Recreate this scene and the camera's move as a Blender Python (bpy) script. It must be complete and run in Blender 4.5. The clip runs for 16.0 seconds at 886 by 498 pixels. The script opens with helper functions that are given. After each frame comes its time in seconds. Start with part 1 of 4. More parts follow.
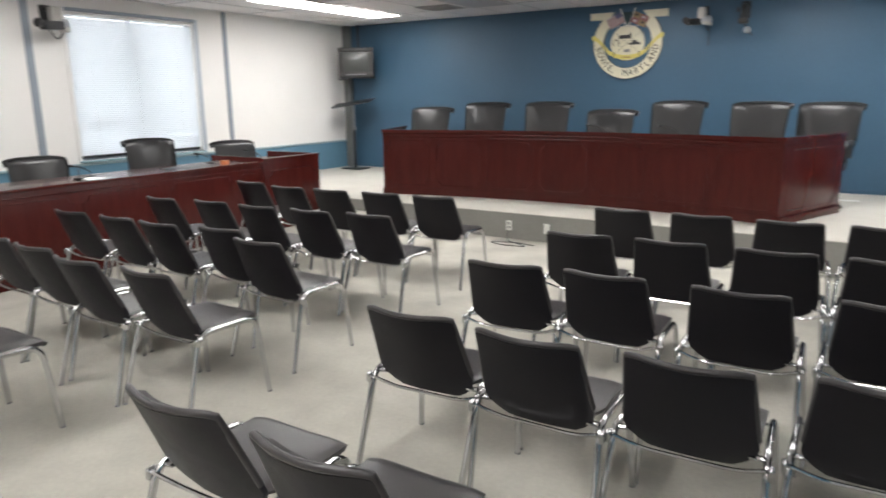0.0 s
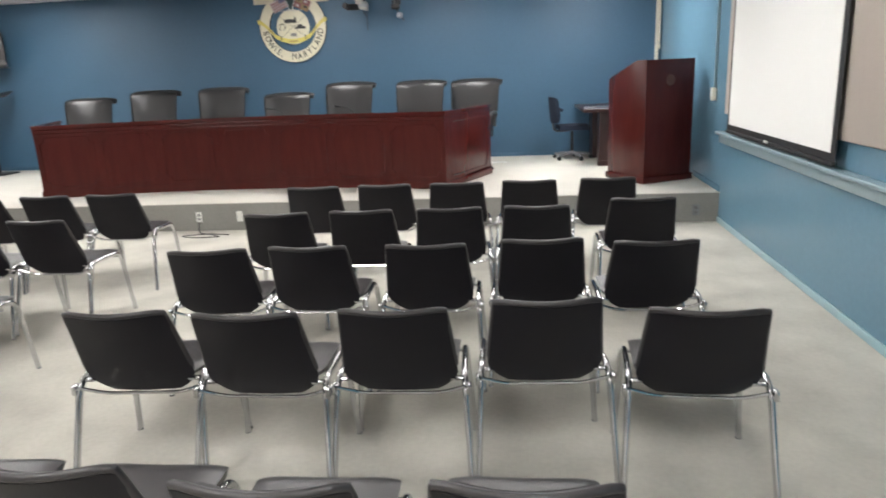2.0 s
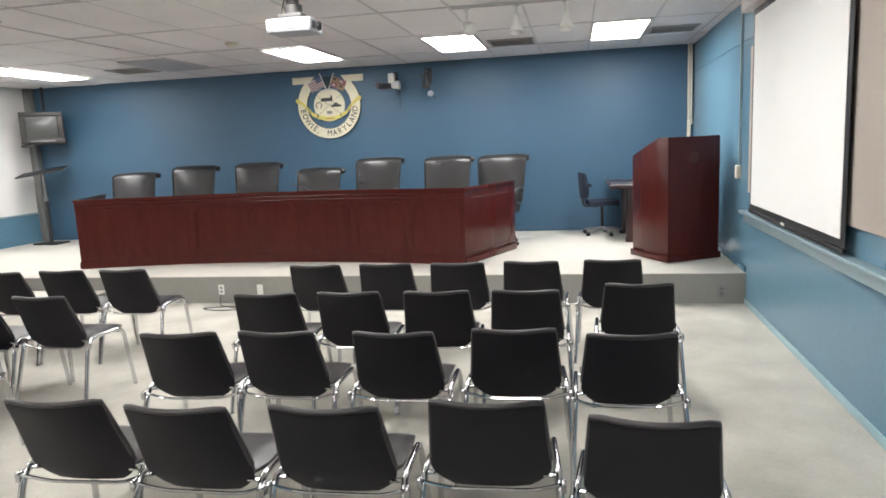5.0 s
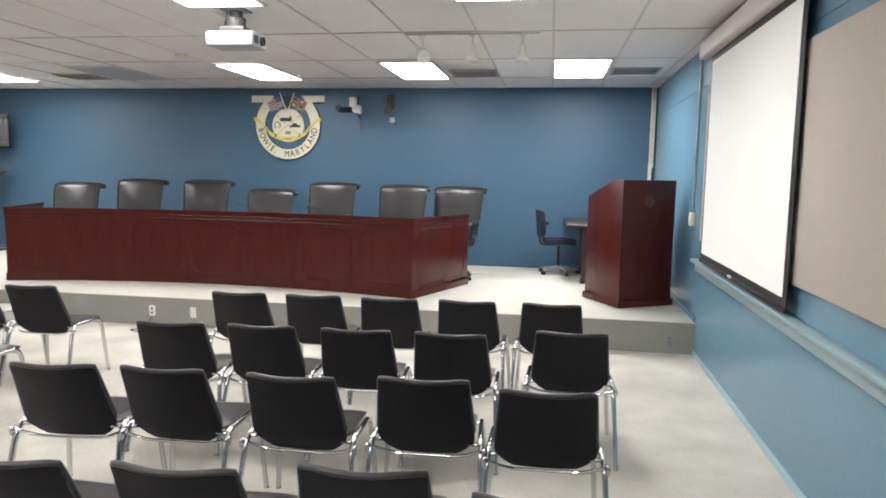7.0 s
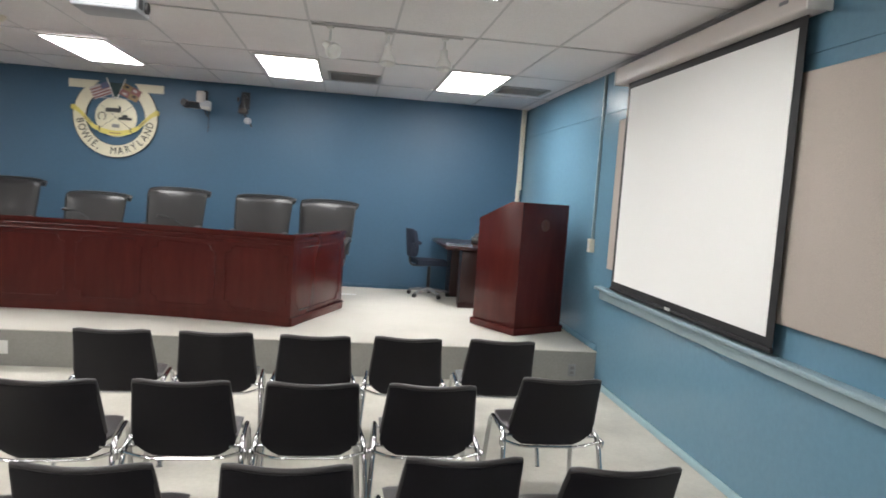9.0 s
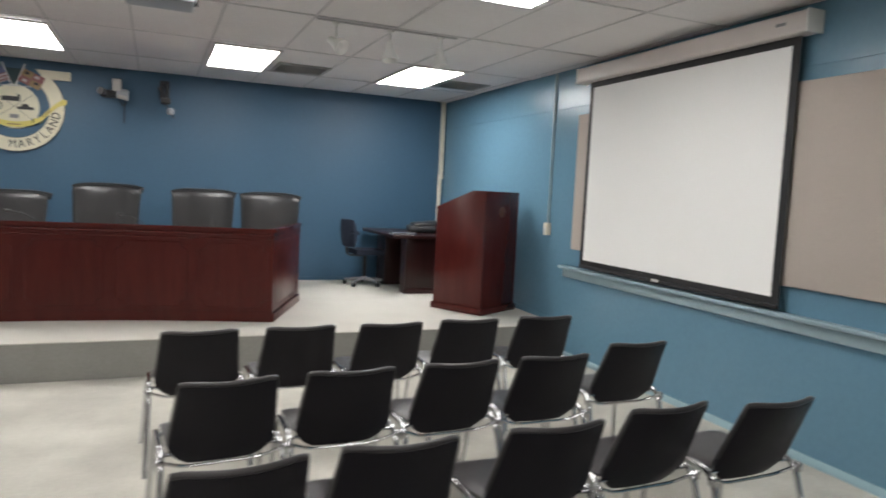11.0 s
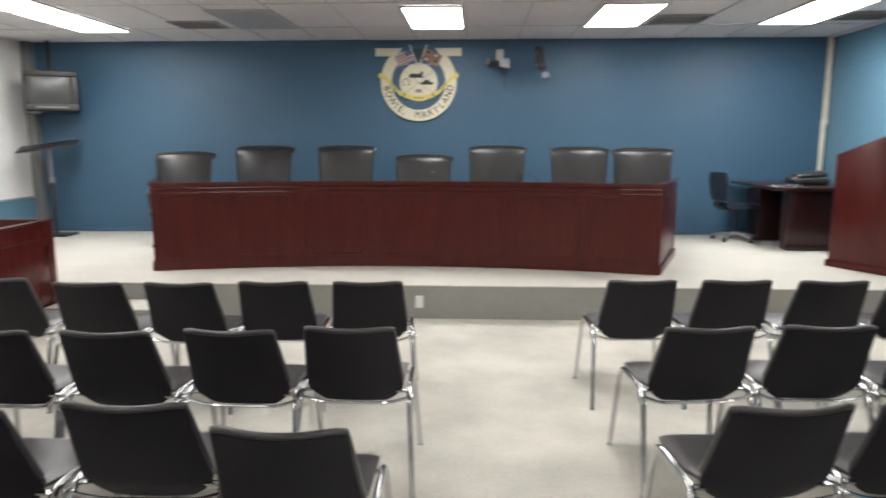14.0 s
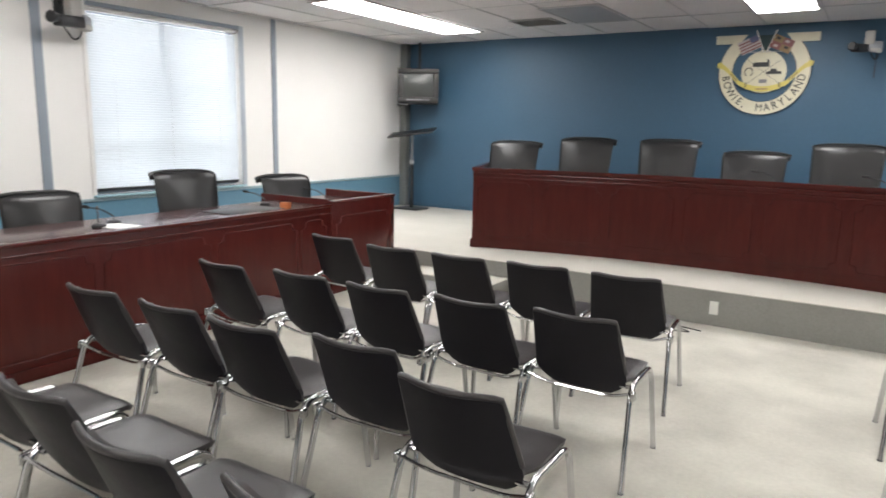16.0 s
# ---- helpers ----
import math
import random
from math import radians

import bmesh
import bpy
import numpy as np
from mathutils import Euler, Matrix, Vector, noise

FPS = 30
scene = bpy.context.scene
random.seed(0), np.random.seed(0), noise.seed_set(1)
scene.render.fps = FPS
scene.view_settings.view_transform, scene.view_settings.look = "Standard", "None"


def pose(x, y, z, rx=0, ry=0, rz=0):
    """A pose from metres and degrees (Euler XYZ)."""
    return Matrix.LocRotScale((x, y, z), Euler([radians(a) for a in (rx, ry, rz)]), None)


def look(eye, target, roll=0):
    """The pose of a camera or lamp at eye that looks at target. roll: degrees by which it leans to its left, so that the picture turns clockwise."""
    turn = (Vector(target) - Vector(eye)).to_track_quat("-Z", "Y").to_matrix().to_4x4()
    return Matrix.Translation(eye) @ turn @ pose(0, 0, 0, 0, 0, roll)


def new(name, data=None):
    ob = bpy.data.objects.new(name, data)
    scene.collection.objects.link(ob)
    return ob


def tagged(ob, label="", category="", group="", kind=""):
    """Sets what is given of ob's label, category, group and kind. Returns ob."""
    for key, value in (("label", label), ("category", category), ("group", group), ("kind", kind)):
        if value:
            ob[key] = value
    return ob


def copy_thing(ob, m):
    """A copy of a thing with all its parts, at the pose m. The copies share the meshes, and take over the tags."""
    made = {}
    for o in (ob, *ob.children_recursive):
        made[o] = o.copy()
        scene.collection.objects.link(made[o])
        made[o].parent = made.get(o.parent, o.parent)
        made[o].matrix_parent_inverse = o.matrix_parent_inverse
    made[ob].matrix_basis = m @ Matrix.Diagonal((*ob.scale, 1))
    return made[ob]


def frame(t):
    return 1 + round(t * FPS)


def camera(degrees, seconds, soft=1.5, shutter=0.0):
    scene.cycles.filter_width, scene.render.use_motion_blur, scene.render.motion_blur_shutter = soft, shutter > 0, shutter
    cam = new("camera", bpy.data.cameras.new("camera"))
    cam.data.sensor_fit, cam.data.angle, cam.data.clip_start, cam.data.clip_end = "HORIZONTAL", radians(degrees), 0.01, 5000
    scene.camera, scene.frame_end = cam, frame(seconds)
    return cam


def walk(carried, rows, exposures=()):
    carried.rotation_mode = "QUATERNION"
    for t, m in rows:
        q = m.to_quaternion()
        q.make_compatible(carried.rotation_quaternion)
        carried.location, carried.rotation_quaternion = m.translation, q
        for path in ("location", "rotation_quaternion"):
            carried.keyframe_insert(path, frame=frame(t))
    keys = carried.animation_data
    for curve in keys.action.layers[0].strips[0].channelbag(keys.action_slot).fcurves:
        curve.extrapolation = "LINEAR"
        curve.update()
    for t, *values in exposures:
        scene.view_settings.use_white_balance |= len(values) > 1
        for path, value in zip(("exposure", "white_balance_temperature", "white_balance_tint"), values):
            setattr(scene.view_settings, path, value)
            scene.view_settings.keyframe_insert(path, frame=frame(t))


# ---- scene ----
cam = camera(66.1, 16.0, soft=1.7, shutter=0.5)
PATH = [
    (0, (0.925, 0.211, 1.646), (-0.126, 1.854, 1.206), -0.7),
    (0.5, (0.903, 0.115, 1.662), (0.073, 1.873, 1.196), -2.0),
    (1, (0.908, 0.06, 1.657), (0.295, 1.903, 1.179), -2.9),
    (1.5, (0.906, 0.031, 1.657), (0.505, 1.93, 1.172), -2.7),
    (2, (0.944, 0.027, 1.636), (0.722, 1.95, 1.13), -2.5),
    (2.5, (0.986, 0.036, 1.611), (0.823, 1.922, 0.966), -3.3),
    (3, (1.075, 0.036, 1.621), (0.847, 1.908, 0.954), -4.5),
    (3.5, (1.207, 0.029, 1.648), (0.89, 1.926, 1.098), -4.8),
    (4, (1.299, 0.018, 1.671), (0.943, 1.943, 1.263), -3.9),
    (6.3, (1.537, 0.493, 1.706), (1.16, 2.439, 1.44), -1.3),
    (6.5, (1.58, 0.501, 1.707), (1.223, 2.452, 1.453), -0.6),
    (7, (1.59, 0.517, 1.703), (1.284, 2.481, 1.479), 1.0),
    (7.5, (1.359, 0.58, 1.683), (1.221, 2.564, 1.479), 2.0),
    (8, (1.126, 0.771, 1.669), (1.169, 2.753, 1.404), 3.3),
    (8.5, (0.907, 1.052, 1.693), (1.031, 3.038, 1.492), 3.7),
    (8.7, (0.793, 1.124, 1.689), (0.97, 3.108, 1.514), 3.9),
    (10.8, (-0.718, 1.275, 1.643), (0.111, 3.087, 1.47), 2.7),
    (11, (-0.904, 1.251, 1.623), (-0.123, 3.085, 1.457), 2.8),
    (11.5, (-1.171, 1.272, 1.576), (-0.456, 3.131, 1.397), 1.7),
    (12, (-1.487, 1.213, 1.612), (-0.858, 3.096, 1.376), 1.4),
    (12.5, (-1.61, 1.161, 1.623), (-1.176, 3.09, 1.325), 0.2),
    (13, (-1.64, 1.146, 1.636), (-1.386, 3.106, 1.331), 0.2),
    (13.5, (-1.652, 1.152, 1.629), (-1.563, 3.125, 1.317), 0.1),
    (14, (-1.665, 1.177, 1.625), (-1.755, 3.15, 1.305), 0.0),
    (14.5, (-1.613, 1.272, 1.617), (-2.089, 3.187, 1.291), -0.8),
    (15, (-1.497, 1.31, 1.606), (-2.237, 3.138, 1.273), -0.4),
    (15.5, (-1.326, 1.233, 1.633), (-2.22, 2.989, 1.289), 0.3),
    (16, (-1.12, 1.212, 1.629), (-2.168, 2.878, 1.276), 1.2),
]
walk(cam, [(t, look(eye, target, roll)) for t, eye, target, roll in PATH],
     [(0, -0.26), (0.5, -0.16), (1.5, -0.08), (2.5, 0.1), (3, 0.17), (3.5, 0.14), (4, 0.12), (6.5, 0.1), (7.5, 0.2), (8.5, 0.0), (11, -0.5), (11.5, -0.26), (12, -0.23), (12.5, -0.21), (14.5, -0.14), (15.5, -0.22), (16, -0.2)])

# ---- world, exposure ----
world = bpy.data.worlds.new("world")
scene.world = world
world.use_nodes = True
wn = world.node_tree.nodes
sky = wn.new("ShaderNodeTexSky")
sky.sky_type, sky.sun_disc = "NISHITA", False
sky.sun_elevation, sky.sun_rotation = radians(35), radians(200)
world.node_tree.links.new(sky.outputs[0], wn["Background"].inputs[0])
wn["Background"].inputs[1].default_value = 0.1
LAMP_POWER = 21.0         # emission of the fluorescent diffusers
WINDOW_GLOW = 5.8         # overcast daylight behind the blind

# plan, in metres
XL, XR, YB, YF, ZC = -7.88, 2.985, 10.64, -2.6, 2.94
STAGE_Y, STAGE_Z = 7.2, 0.316
# the side wall is not quite square to the back wall
SKEW = Matrix.Translation((XR, 6.0, 0)) @ Matrix.Rotation(-0.012, 4, "Z") @ Matrix.Translation((-XR, -6.0, 0))


# ---- materials ----
def material(name, colour, rough=0.5, metal=0.0, scale=8.0, vary=0.12, fine=0.0, fine_scale=300.0, bump=0.0, bump_scale=200.0, spec=0.5, coords="Object", rvary=0.0):
    m = bpy.data.materials.new(name)
    m.use_nodes = True
    nt = m.node_tree
    b = nt.nodes["Principled BSDF"]
    b.inputs["Roughness"].default_value, b.inputs["Metallic"].default_value = rough, metal
    b.inputs["Specular IOR Level"].default_value = spec
    tc = nt.nodes.new("ShaderNodeTexCoord")
    geo = nt.nodes.new("ShaderNodeNewGeometry")
    pos = geo.outputs["Position"] if coords == "World" else tc.outputs["Object"]
    n1 = nt.nodes.new("ShaderNodeTexNoise")
    n1.inputs["Scale"].default_value, n1.inputs["Detail"].default_value = scale, 5
    nt.links.new(pos, n1.inputs["Vector"])
    ramp = nt.nodes.new("ShaderNodeMix")
    ramp.data_type = "RGBA"
    ramp.inputs["A"].default_value = (*[c * (1 - vary) for c in colour], 1)
    ramp.inputs["B"].default_value = (*[min(1, c * (1 + vary)) for c in colour], 1)
    nt.links.new(n1.outputs["Fac"], ramp.inputs["Factor"])
    out = ramp.outputs["Result"]
    if fine:
        n2 = nt.nodes.new("ShaderNodeTexNoise")
        n2.inputs["Scale"].default_value, n2.inputs["Detail"].default_value = fine_scale, 3
        nt.links.new(pos, n2.inputs["Vector"])
        mr = nt.nodes.new("ShaderNodeMapRange")
        mr.inputs["From Min"].default_value, mr.inputs["From Max"].default_value = 0.3, 0.7
        mr.inputs["To Min"].default_value, mr.inputs["To Max"].default_value = 1 - fine, 1 + fine
        nt.links.new(n2.outputs["Fac"], mr.inputs["Value"])
        mul = nt.nodes.new("ShaderNodeMix")
        mul.data_type, mul.blend_type = "RGBA", "MULTIPLY"
        mul.inputs["Factor"].default_value = 1
        nt.links.new(out, mul.inputs["A"])
        nt.links.new(mr.outputs["Result"], mul.inputs["B"])
        out = mul.outputs["Result"]
    nt.links.new(out, b.inputs["Base Color"])
    if rvary:
        mr2 = nt.nodes.new("ShaderNodeMapRange")
        mr2.inputs["To Min"].default_value, mr2.inputs["To Max"].default_value = rough - rvary, rough + rvary
        nt.links.new(n1.outputs["Fac"], mr2.inputs["Value"])
        nt.links.new(mr2.outputs["Result"], b.inputs["Roughness"])
    if bump:
        n3 = nt.nodes.new("ShaderNodeTexNoise")
        n3.inputs["Scale"].default_value, n3.inputs["Detail"].default_value = bump_scale, 4
        nt.links.new(pos, n3.inputs["Vector"])
        bp = nt.nodes.new("ShaderNodeBump")
        bp.inputs["Strength"].default_value, bp.inputs["Distance"].default_value = bump, 0.01
        nt.links.new(n3.outputs["Fac"], bp.inputs["Height"])
        nt.links.new(bp.outputs["Normal"], b.inputs["Normal"])
    return m


def wood(name, dark, light, rough=0.3, axis=(7.0, 7.0, 0.8), spec=0.5):
    m = material(name, dark, rough, spec=spec)
    nt = m.node_tree
    b = nt.nodes["Principled BSDF"]
    tc = nt.nodes.new("ShaderNodeTexCoord")
    mp = nt.nodes.new("ShaderNodeMapping")
    mp.inputs["Scale"].default_value = axis
    nz = nt.nodes.new("ShaderNodeTexNoise")
    nz.inputs["Scale"].default_value, nz.inputs["Detail"].default_value, nz.inputs["Distortion"].default_value = 3.0, 8, 0.8
    cr = nt.nodes.new("ShaderNodeValToRGB")
    cr.color_ramp.elements[0].color, cr.color_ramp.elements[0].position = (*dark, 1), 0.32
    cr.color_ramp.elements[1].color, cr.color_ramp.elements[1].position = (*light, 1), 0.7
    nt.links.new(tc.outputs["Object"], mp.inputs["Vector"])
    nt.links.new(mp.outputs["Vector"], nz.inputs["Vector"])
    nt.links.new(nz.outputs["Fac"], cr.inputs["Fac"])
    nt.links.new(cr.outputs["Color"], b.inputs["Base Color"])
    return m


def glow(name, colour, strength):
    m = bpy.data.materials.new(name)
    m.use_nodes = True
    b = m.node_tree.nodes["Principled BSDF"]
    b.inputs["Base Color"].default_value = (0.8, 0.8, 0.8, 1)
    b.inputs["Emission Color"].default_value = (*colour, 1)
    b.inputs["Emission Strength"].default_value = strength
    return m


CARPET = material("carpet", (0.54, 0.52, 0.465), 0.95, scale=1.9, vary=0.42, fine=0.04, fine_scale=38, bump=0.22, bump_scale=420, spec=0.1, coords="World")
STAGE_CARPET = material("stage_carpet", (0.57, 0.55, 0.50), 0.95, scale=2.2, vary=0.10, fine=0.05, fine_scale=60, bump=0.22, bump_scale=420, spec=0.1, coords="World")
# Stage carpet again, darkened: the shade on upright faces is put into the colour.
RISER = material("shaded_riser_carpet", (0.262, 0.256, 0.238), 0.95, scale=3, vary=0.12, fine=0.06, fine_scale=70, bump=0.25, bump_scale=420, spec=0.1, coords="World")
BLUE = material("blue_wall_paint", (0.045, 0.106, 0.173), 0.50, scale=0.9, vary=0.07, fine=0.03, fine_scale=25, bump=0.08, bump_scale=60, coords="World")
# Paler than BLUE: brighter light on the side walls is put into the colour.
SIDEBLUE = material("lit_blue_wall_paint", (0.128, 0.252, 0.345), 0.27, scale=0.9, vary=0.07, fine=0.03, fine_scale=25, bump=0.08, bump_scale=60, coords="World")
LBLUE = material("light_blue_paint", (0.34, 0.50, 0.56), 0.4, scale=2, vary=0.08, bump=0.05, bump_scale=60, coords="World")
RAILBLUE = material("grey_blue_trim_paint", (0.29, 0.39, 0.43), 0.35, scale=3, vary=0.08, coords="World")
WHITE = material("white_wall_paint", (0.86, 0.84, 0.815), 0.6, scale=1.2, vary=0.05, bump=0.06, bump_scale=80, coords="World")
CASING = material("pale_grey_blue_casing_paint", (0.45, 0.49, 0.54), 0.4, scale=3, vary=0.06, coords="World")
MULLION = material("grey_blue_strip_paint", (0.29, 0.33, 0.38), 0.45, scale=3, vary=0.08, coords="World")
TILE = material("ceiling_tile", (0.81, 0.78, 0.775), 0.9, scale=1.1, vary=0.10, fine=0.06, fine_scale=90, bump=0.25, bump_scale=160, spec=0.2, coords="World")
TBAR = material("ceiling_grid_metal", (0.58, 0.56, 0.555), 0.5, scale=3, vary=0.05, coords="World")
DARKTILE = material("unlit_diffuser", (0.42, 0.42, 0.43), 0.4, scale=2, vary=0.1, coords="World")
VENT = material("grey_vent_metal", (0.42, 0.41, 0.40), 0.5, scale=6, vary=0.1)
VENTDARK = material("vent_dark", (0.17, 0.165, 0.16), 0.8, scale=6, vary=0.1)
MAHOGANY = wood("mahogany", (0.063, 0.0092, 0.0080), (0.081, 0.0126, 0.0106), 0.27, (4.0, 4.0, 0.6), 0.34)
MAHOGANY_TOP = wood("mahogany_top", (0.070, 0.0105, 0.009), (0.088, 0.014, 0.012), 0.10, (0.8, 7.0, 7.0))
MAHOGANY_DESK = wood("satin_mahogany_top", (0.034, 0.0085, 0.0078), (0.048, 0.011, 0.0095), 0.24, (0.8, 7.0, 7.0))
DARKWOOD = wood("dark_mahogany", (0.020, 0.0055, 0.0052), (0.030, 0.0075, 0.007), 0.3)
SHELL = material("black_shell_plastic", (0.0122, 0.0108, 0.0150), 0.46, scale=14, vary=0.2, spec=0.23, bump=0.12, bump_scale=350, rvary=0.06)
VINYL = material("dark_grey_vinyl", (0.046, 0.042, 0.044), 0.29, scale=9, vary=0.25, bump=0.15, bump_scale=250, rvary=0.02)
CHROME = material("chrome", (0.62, 0.62, 0.63), 0.14, 1.0, scale=20, vary=0.08, rvary=0.05)
RUBBER = material("black_rubber", (0.02, 0.02, 0.02), 0.7, vary=0.1)
LEATHER = material("black_leather", (0.0175, 0.0170, 0.018), 0.36, scale=3, vary=0.15, bump=0.05, bump_scale=45)
BLACKP = material("black_plastic", (0.022, 0.022, 0.024), 0.4, scale=12, vary=0.2)
GREYP = material("grey_plastic", (0.22, 0.22, 0.23), 0.45, scale=12, vary=0.1)
SILVERP = material("silver_grey_plastic", (0.36, 0.37, 0.39), 0.35, scale=12, vary=0.05)
LAPGREY = material("dark_grey_laptop_lid", (0.10, 0.10, 0.11), 0.25, scale=12, vary=0.05)
CAMGREY = material("aged_white_plastic", (0.46, 0.44, 0.41), 0.45, scale=12, vary=0.08)
COLUMN = material("grey_column_paint", (0.20, 0.205, 0.20), 0.5, scale=2, vary=0.1, coords="World")
WHITEP = material("white_plastic", (0.74, 0.73, 0.70), 0.35, scale=12, vary=0.04)
CREAMP = material("cream_plastic", (0.70, 0.66, 0.54), 0.4, scale=12, vary=0.06)
SCREEN = material("matte_screen_fabric", (0.86, 0.86, 0.845), 0.8, scale=0.8, vary=0.02, bump=0.03, bump_scale=500, spec=0.2)
SCREENBLACK = material("black_screen_border", (0.012, 0.012, 0.014), 0.6, vary=0.1)
CASE = material("screen_case_enamel", (0.66, 0.60, 0.57), 0.35, scale=3, vary=0.04)
FABRIC = material("beige_panel_fabric", (0.48, 0.425, 0.38), 0.95, scale=2.0, vary=0.05, fine=0.10, fine_scale=260, bump=0.3, bump_scale=500, spec=0.1, coords="World")
SEALCREAM = material("seal_cream_paint", (0.66, 0.62, 0.47), 0.45, scale=6, vary=0.10)
SEALYELLOW = material("seal_yellow_paint", (0.62, 0.54, 0.15), 0.45, scale=6, vary=0.1)
SEALBLACK = material("seal_black_paint", (0.03, 0.03, 0.032), 0.5, vary=0.1)
FLAGRED = material("flag_red", (0.24, 0.10, 0.10), 0.6, vary=0.1)
FLAGWHITE = material("flag_white", (0.50, 0.44, 0.43), 0.6, vary=0.1)
FLAGBLUE = material("flag_blue", (0.11, 0.12, 0.22), 0.6, vary=0.1)
FLAGGREEN = material("dark_green_paint", (0.02, 0.05, 0.055), 0.6, vary=0.1)
EMBLEM = material("dull_gold_decal", (0.100, 0.028, 0.013), 0.4, scale=20, vary=0.4)
FLAGGOLD = material("flag_gold", (0.27, 0.19, 0.10), 0.6, vary=0.1)
FABRICBLUE = material("dark_blue_upholstery", (0.022, 0.028, 0.045), 0.9, scale=30, vary=0.2, bump=0.2, bump_scale=400, spec=0.2)
PAPER = material("white_paper", (0.80, 0.80, 0.78), 0.7, vary=0.03)
ORANGE = material("orange_card", (0.55, 0.17, 0.06), 0.6, vary=0.1)
TUBE = glow("fluorescent_diffuser", (1.0, 0.985, 0.965), LAMP_POWER)
TUBE_NEW = glow("fresh_fluorescent_diffuser", (1.0, 0.985, 0.965), LAMP_POWER * 1.6)
DAYLIGHT = glow("overcast_daylight", (0.92, 0.96, 1.0), WINDOW_GLOW)
TVGLASS = material("dark_tv_glass", (0.07, 0.074, 0.07), 0.26, vary=0.1)
TVBODY = material("tv_grey_plastic", (0.040, 0.037, 0.036), 0.5, vary=0.1)

BLIND = bpy.data.materials.new("translucent_blind_slat")
BLIND.use_nodes = True
bt = BLIND.node_tree
tr = bt.nodes.new("ShaderNodeBsdfTranslucent")
tr.inputs[0].default_value = (0.86, 0.875, 0.89, 1)
df = bt.nodes.new("ShaderNodeBsdfDiffuse")
df.inputs[0].default_value = (0.76, 0.785, 0.81, 1)
mx = bt.nodes.new("ShaderNodeMixShader")
mx.inputs[0].default_value = 0.5
bt.links.new(tr.outputs[0], mx.inputs[1])
bt.links.new(df.outputs[0], mx.inputs[2])
bt.links.new(mx.outputs[0], bt.nodes["Material Output"].inputs[0])

GLASS = bpy.data.materials.new("window_glass")
GLASS.use_nodes = True
gb = GLASS.node_tree.nodes["Principled BSDF"]
gb.inputs["Transmission Weight"].default_value, gb.inputs["Roughness"].default_value, gb.inputs["IOR"].default_value = 1.0, 0.0, 1.45


# ---- building helpers ----
def thing(name, m, label, category, group="", kind=""):
    ob = new(name)
    ob.empty_display_size = 0.1
    ob.matrix_world = m
    return tagged(ob, label, category, group, kind)


def mesh_of(name, bm, mats, smooth=None):
    me = bpy.data.meshes.new(name)
    bmesh.ops.recalc_face_normals(bm, faces=bm.faces[:])
    if smooth is not None:
        for f in bm.faces:
            f.smooth = True
    bm.to_mesh(me)
    bm.free()
    for m in mats if isinstance(mats, (list, tuple)) else [mats]:
        me.materials.append(m)
    if smooth is not None:
        me.set_sharp_from_angle(angle=radians(smooth))
    return me


def part(name, bm, mat, parent, label="", smooth=40):
    ob = new(name, mesh_of(name, bm, mat, smooth))
    ob.parent = parent
    if label:
        tagged(ob, label)
    return ob


def solid(name, bm, mat, label, category, kind="", group="", m=None, smooth=40):
    ob = new(name, mesh_of(name, bm, mat, smooth))
    if m is not None:
        ob.matrix_world = m
    return tagged(ob, label, category, group, kind)


def box(bm, x0, x1, y0, y1, z0, z1, bevel=0.0, seg=2, m=None):
    vs = [bm.verts.new((x, y, z)) for z in (z0, z1) for y in (y0, y1) for x in (x0, x1)]
    fs = [bm.faces.new([vs[i] for i in q]) for q in ((0, 2, 3, 1), (4, 5, 7, 6), (0, 1, 5, 4), (2, 6, 7, 3), (0, 4, 6, 2), (1, 3, 7, 5))]
    if bevel:
        es = {e for f in fs for e in f.edges}
        res = bmesh.ops.bevel(bm, geom=list(es), offset=bevel, segments=seg, profile=0.5, affect="EDGES")
        vs = list({v for f in res["faces"] for v in f.verts} | {v for v in vs if v.is_valid})
    if m is not None:
        bmesh.ops.transform(bm, matrix=m, verts=[v for v in vs if v.is_valid])
    return vs


def boxed(*args, **kw):
    bm = bmesh.new()
    box(bm, *args, **kw)
    return bm


def round_path(pts, r, n=5):
    """A polyline with its inner corners rounded by r."""
    pts = [Vector(p) for p in pts]
    out = [pts[0]]
    for a, b, c in zip(pts, pts[1:], pts[2:]):
        d = min(r, (a - b).length * 0.49, (c - b).length * 0.49)
        p, q = b + (a - b).normalized() * d, b + (c - b).normalized() * d
        for i in range(n + 1):
            t = i / n
            out.append(p * (1 - t) ** 2 + b * 2 * t * (1 - t) + q * t * t)
    out.append(pts[-1])
    return out


def tube(bm, pts, r, n=8, flat=1.0, closed=False):
    """Sweep a round (or flattened) section along a path."""
    pts = [Vector(p) for p in pts]
    rings = []
    u = Vector((1, 0, 0))
    for i, p in enumerate(pts):
        a = pts[i - 1] if i or closed else p
        b = pts[(i + 1) % len(pts)] if i < len(pts) - 1 or closed else p
        d = (b - a).normalized()
        if i == 0 and abs(d.x) > 0.9:
            u = Vector((0, 0, 1)) if abs(d.z) < 0.9 else Vector((0, 1, 0))
        u = u - d * u.dot(d)
        u.normalize()
        v = d.cross(u)
        rings.append([bm.verts.new(p + u * (r * flat * math.cos(k * math.tau / n)) + v * (r * math.sin(k * math.tau / n))) for k in range(n)])
    pairs = list(zip(rings, rings[1:])) + ([(rings[-1], rings[0])] if closed else [])
    for A, B in pairs:
        for k in range(n):
            bm.faces.new((A[k], A[(k + 1) % n], B[(k + 1) % n], B[k]))
    if not closed:
        bm.faces.new(rings[0][::-1])
        bm.faces.new(rings[-1])


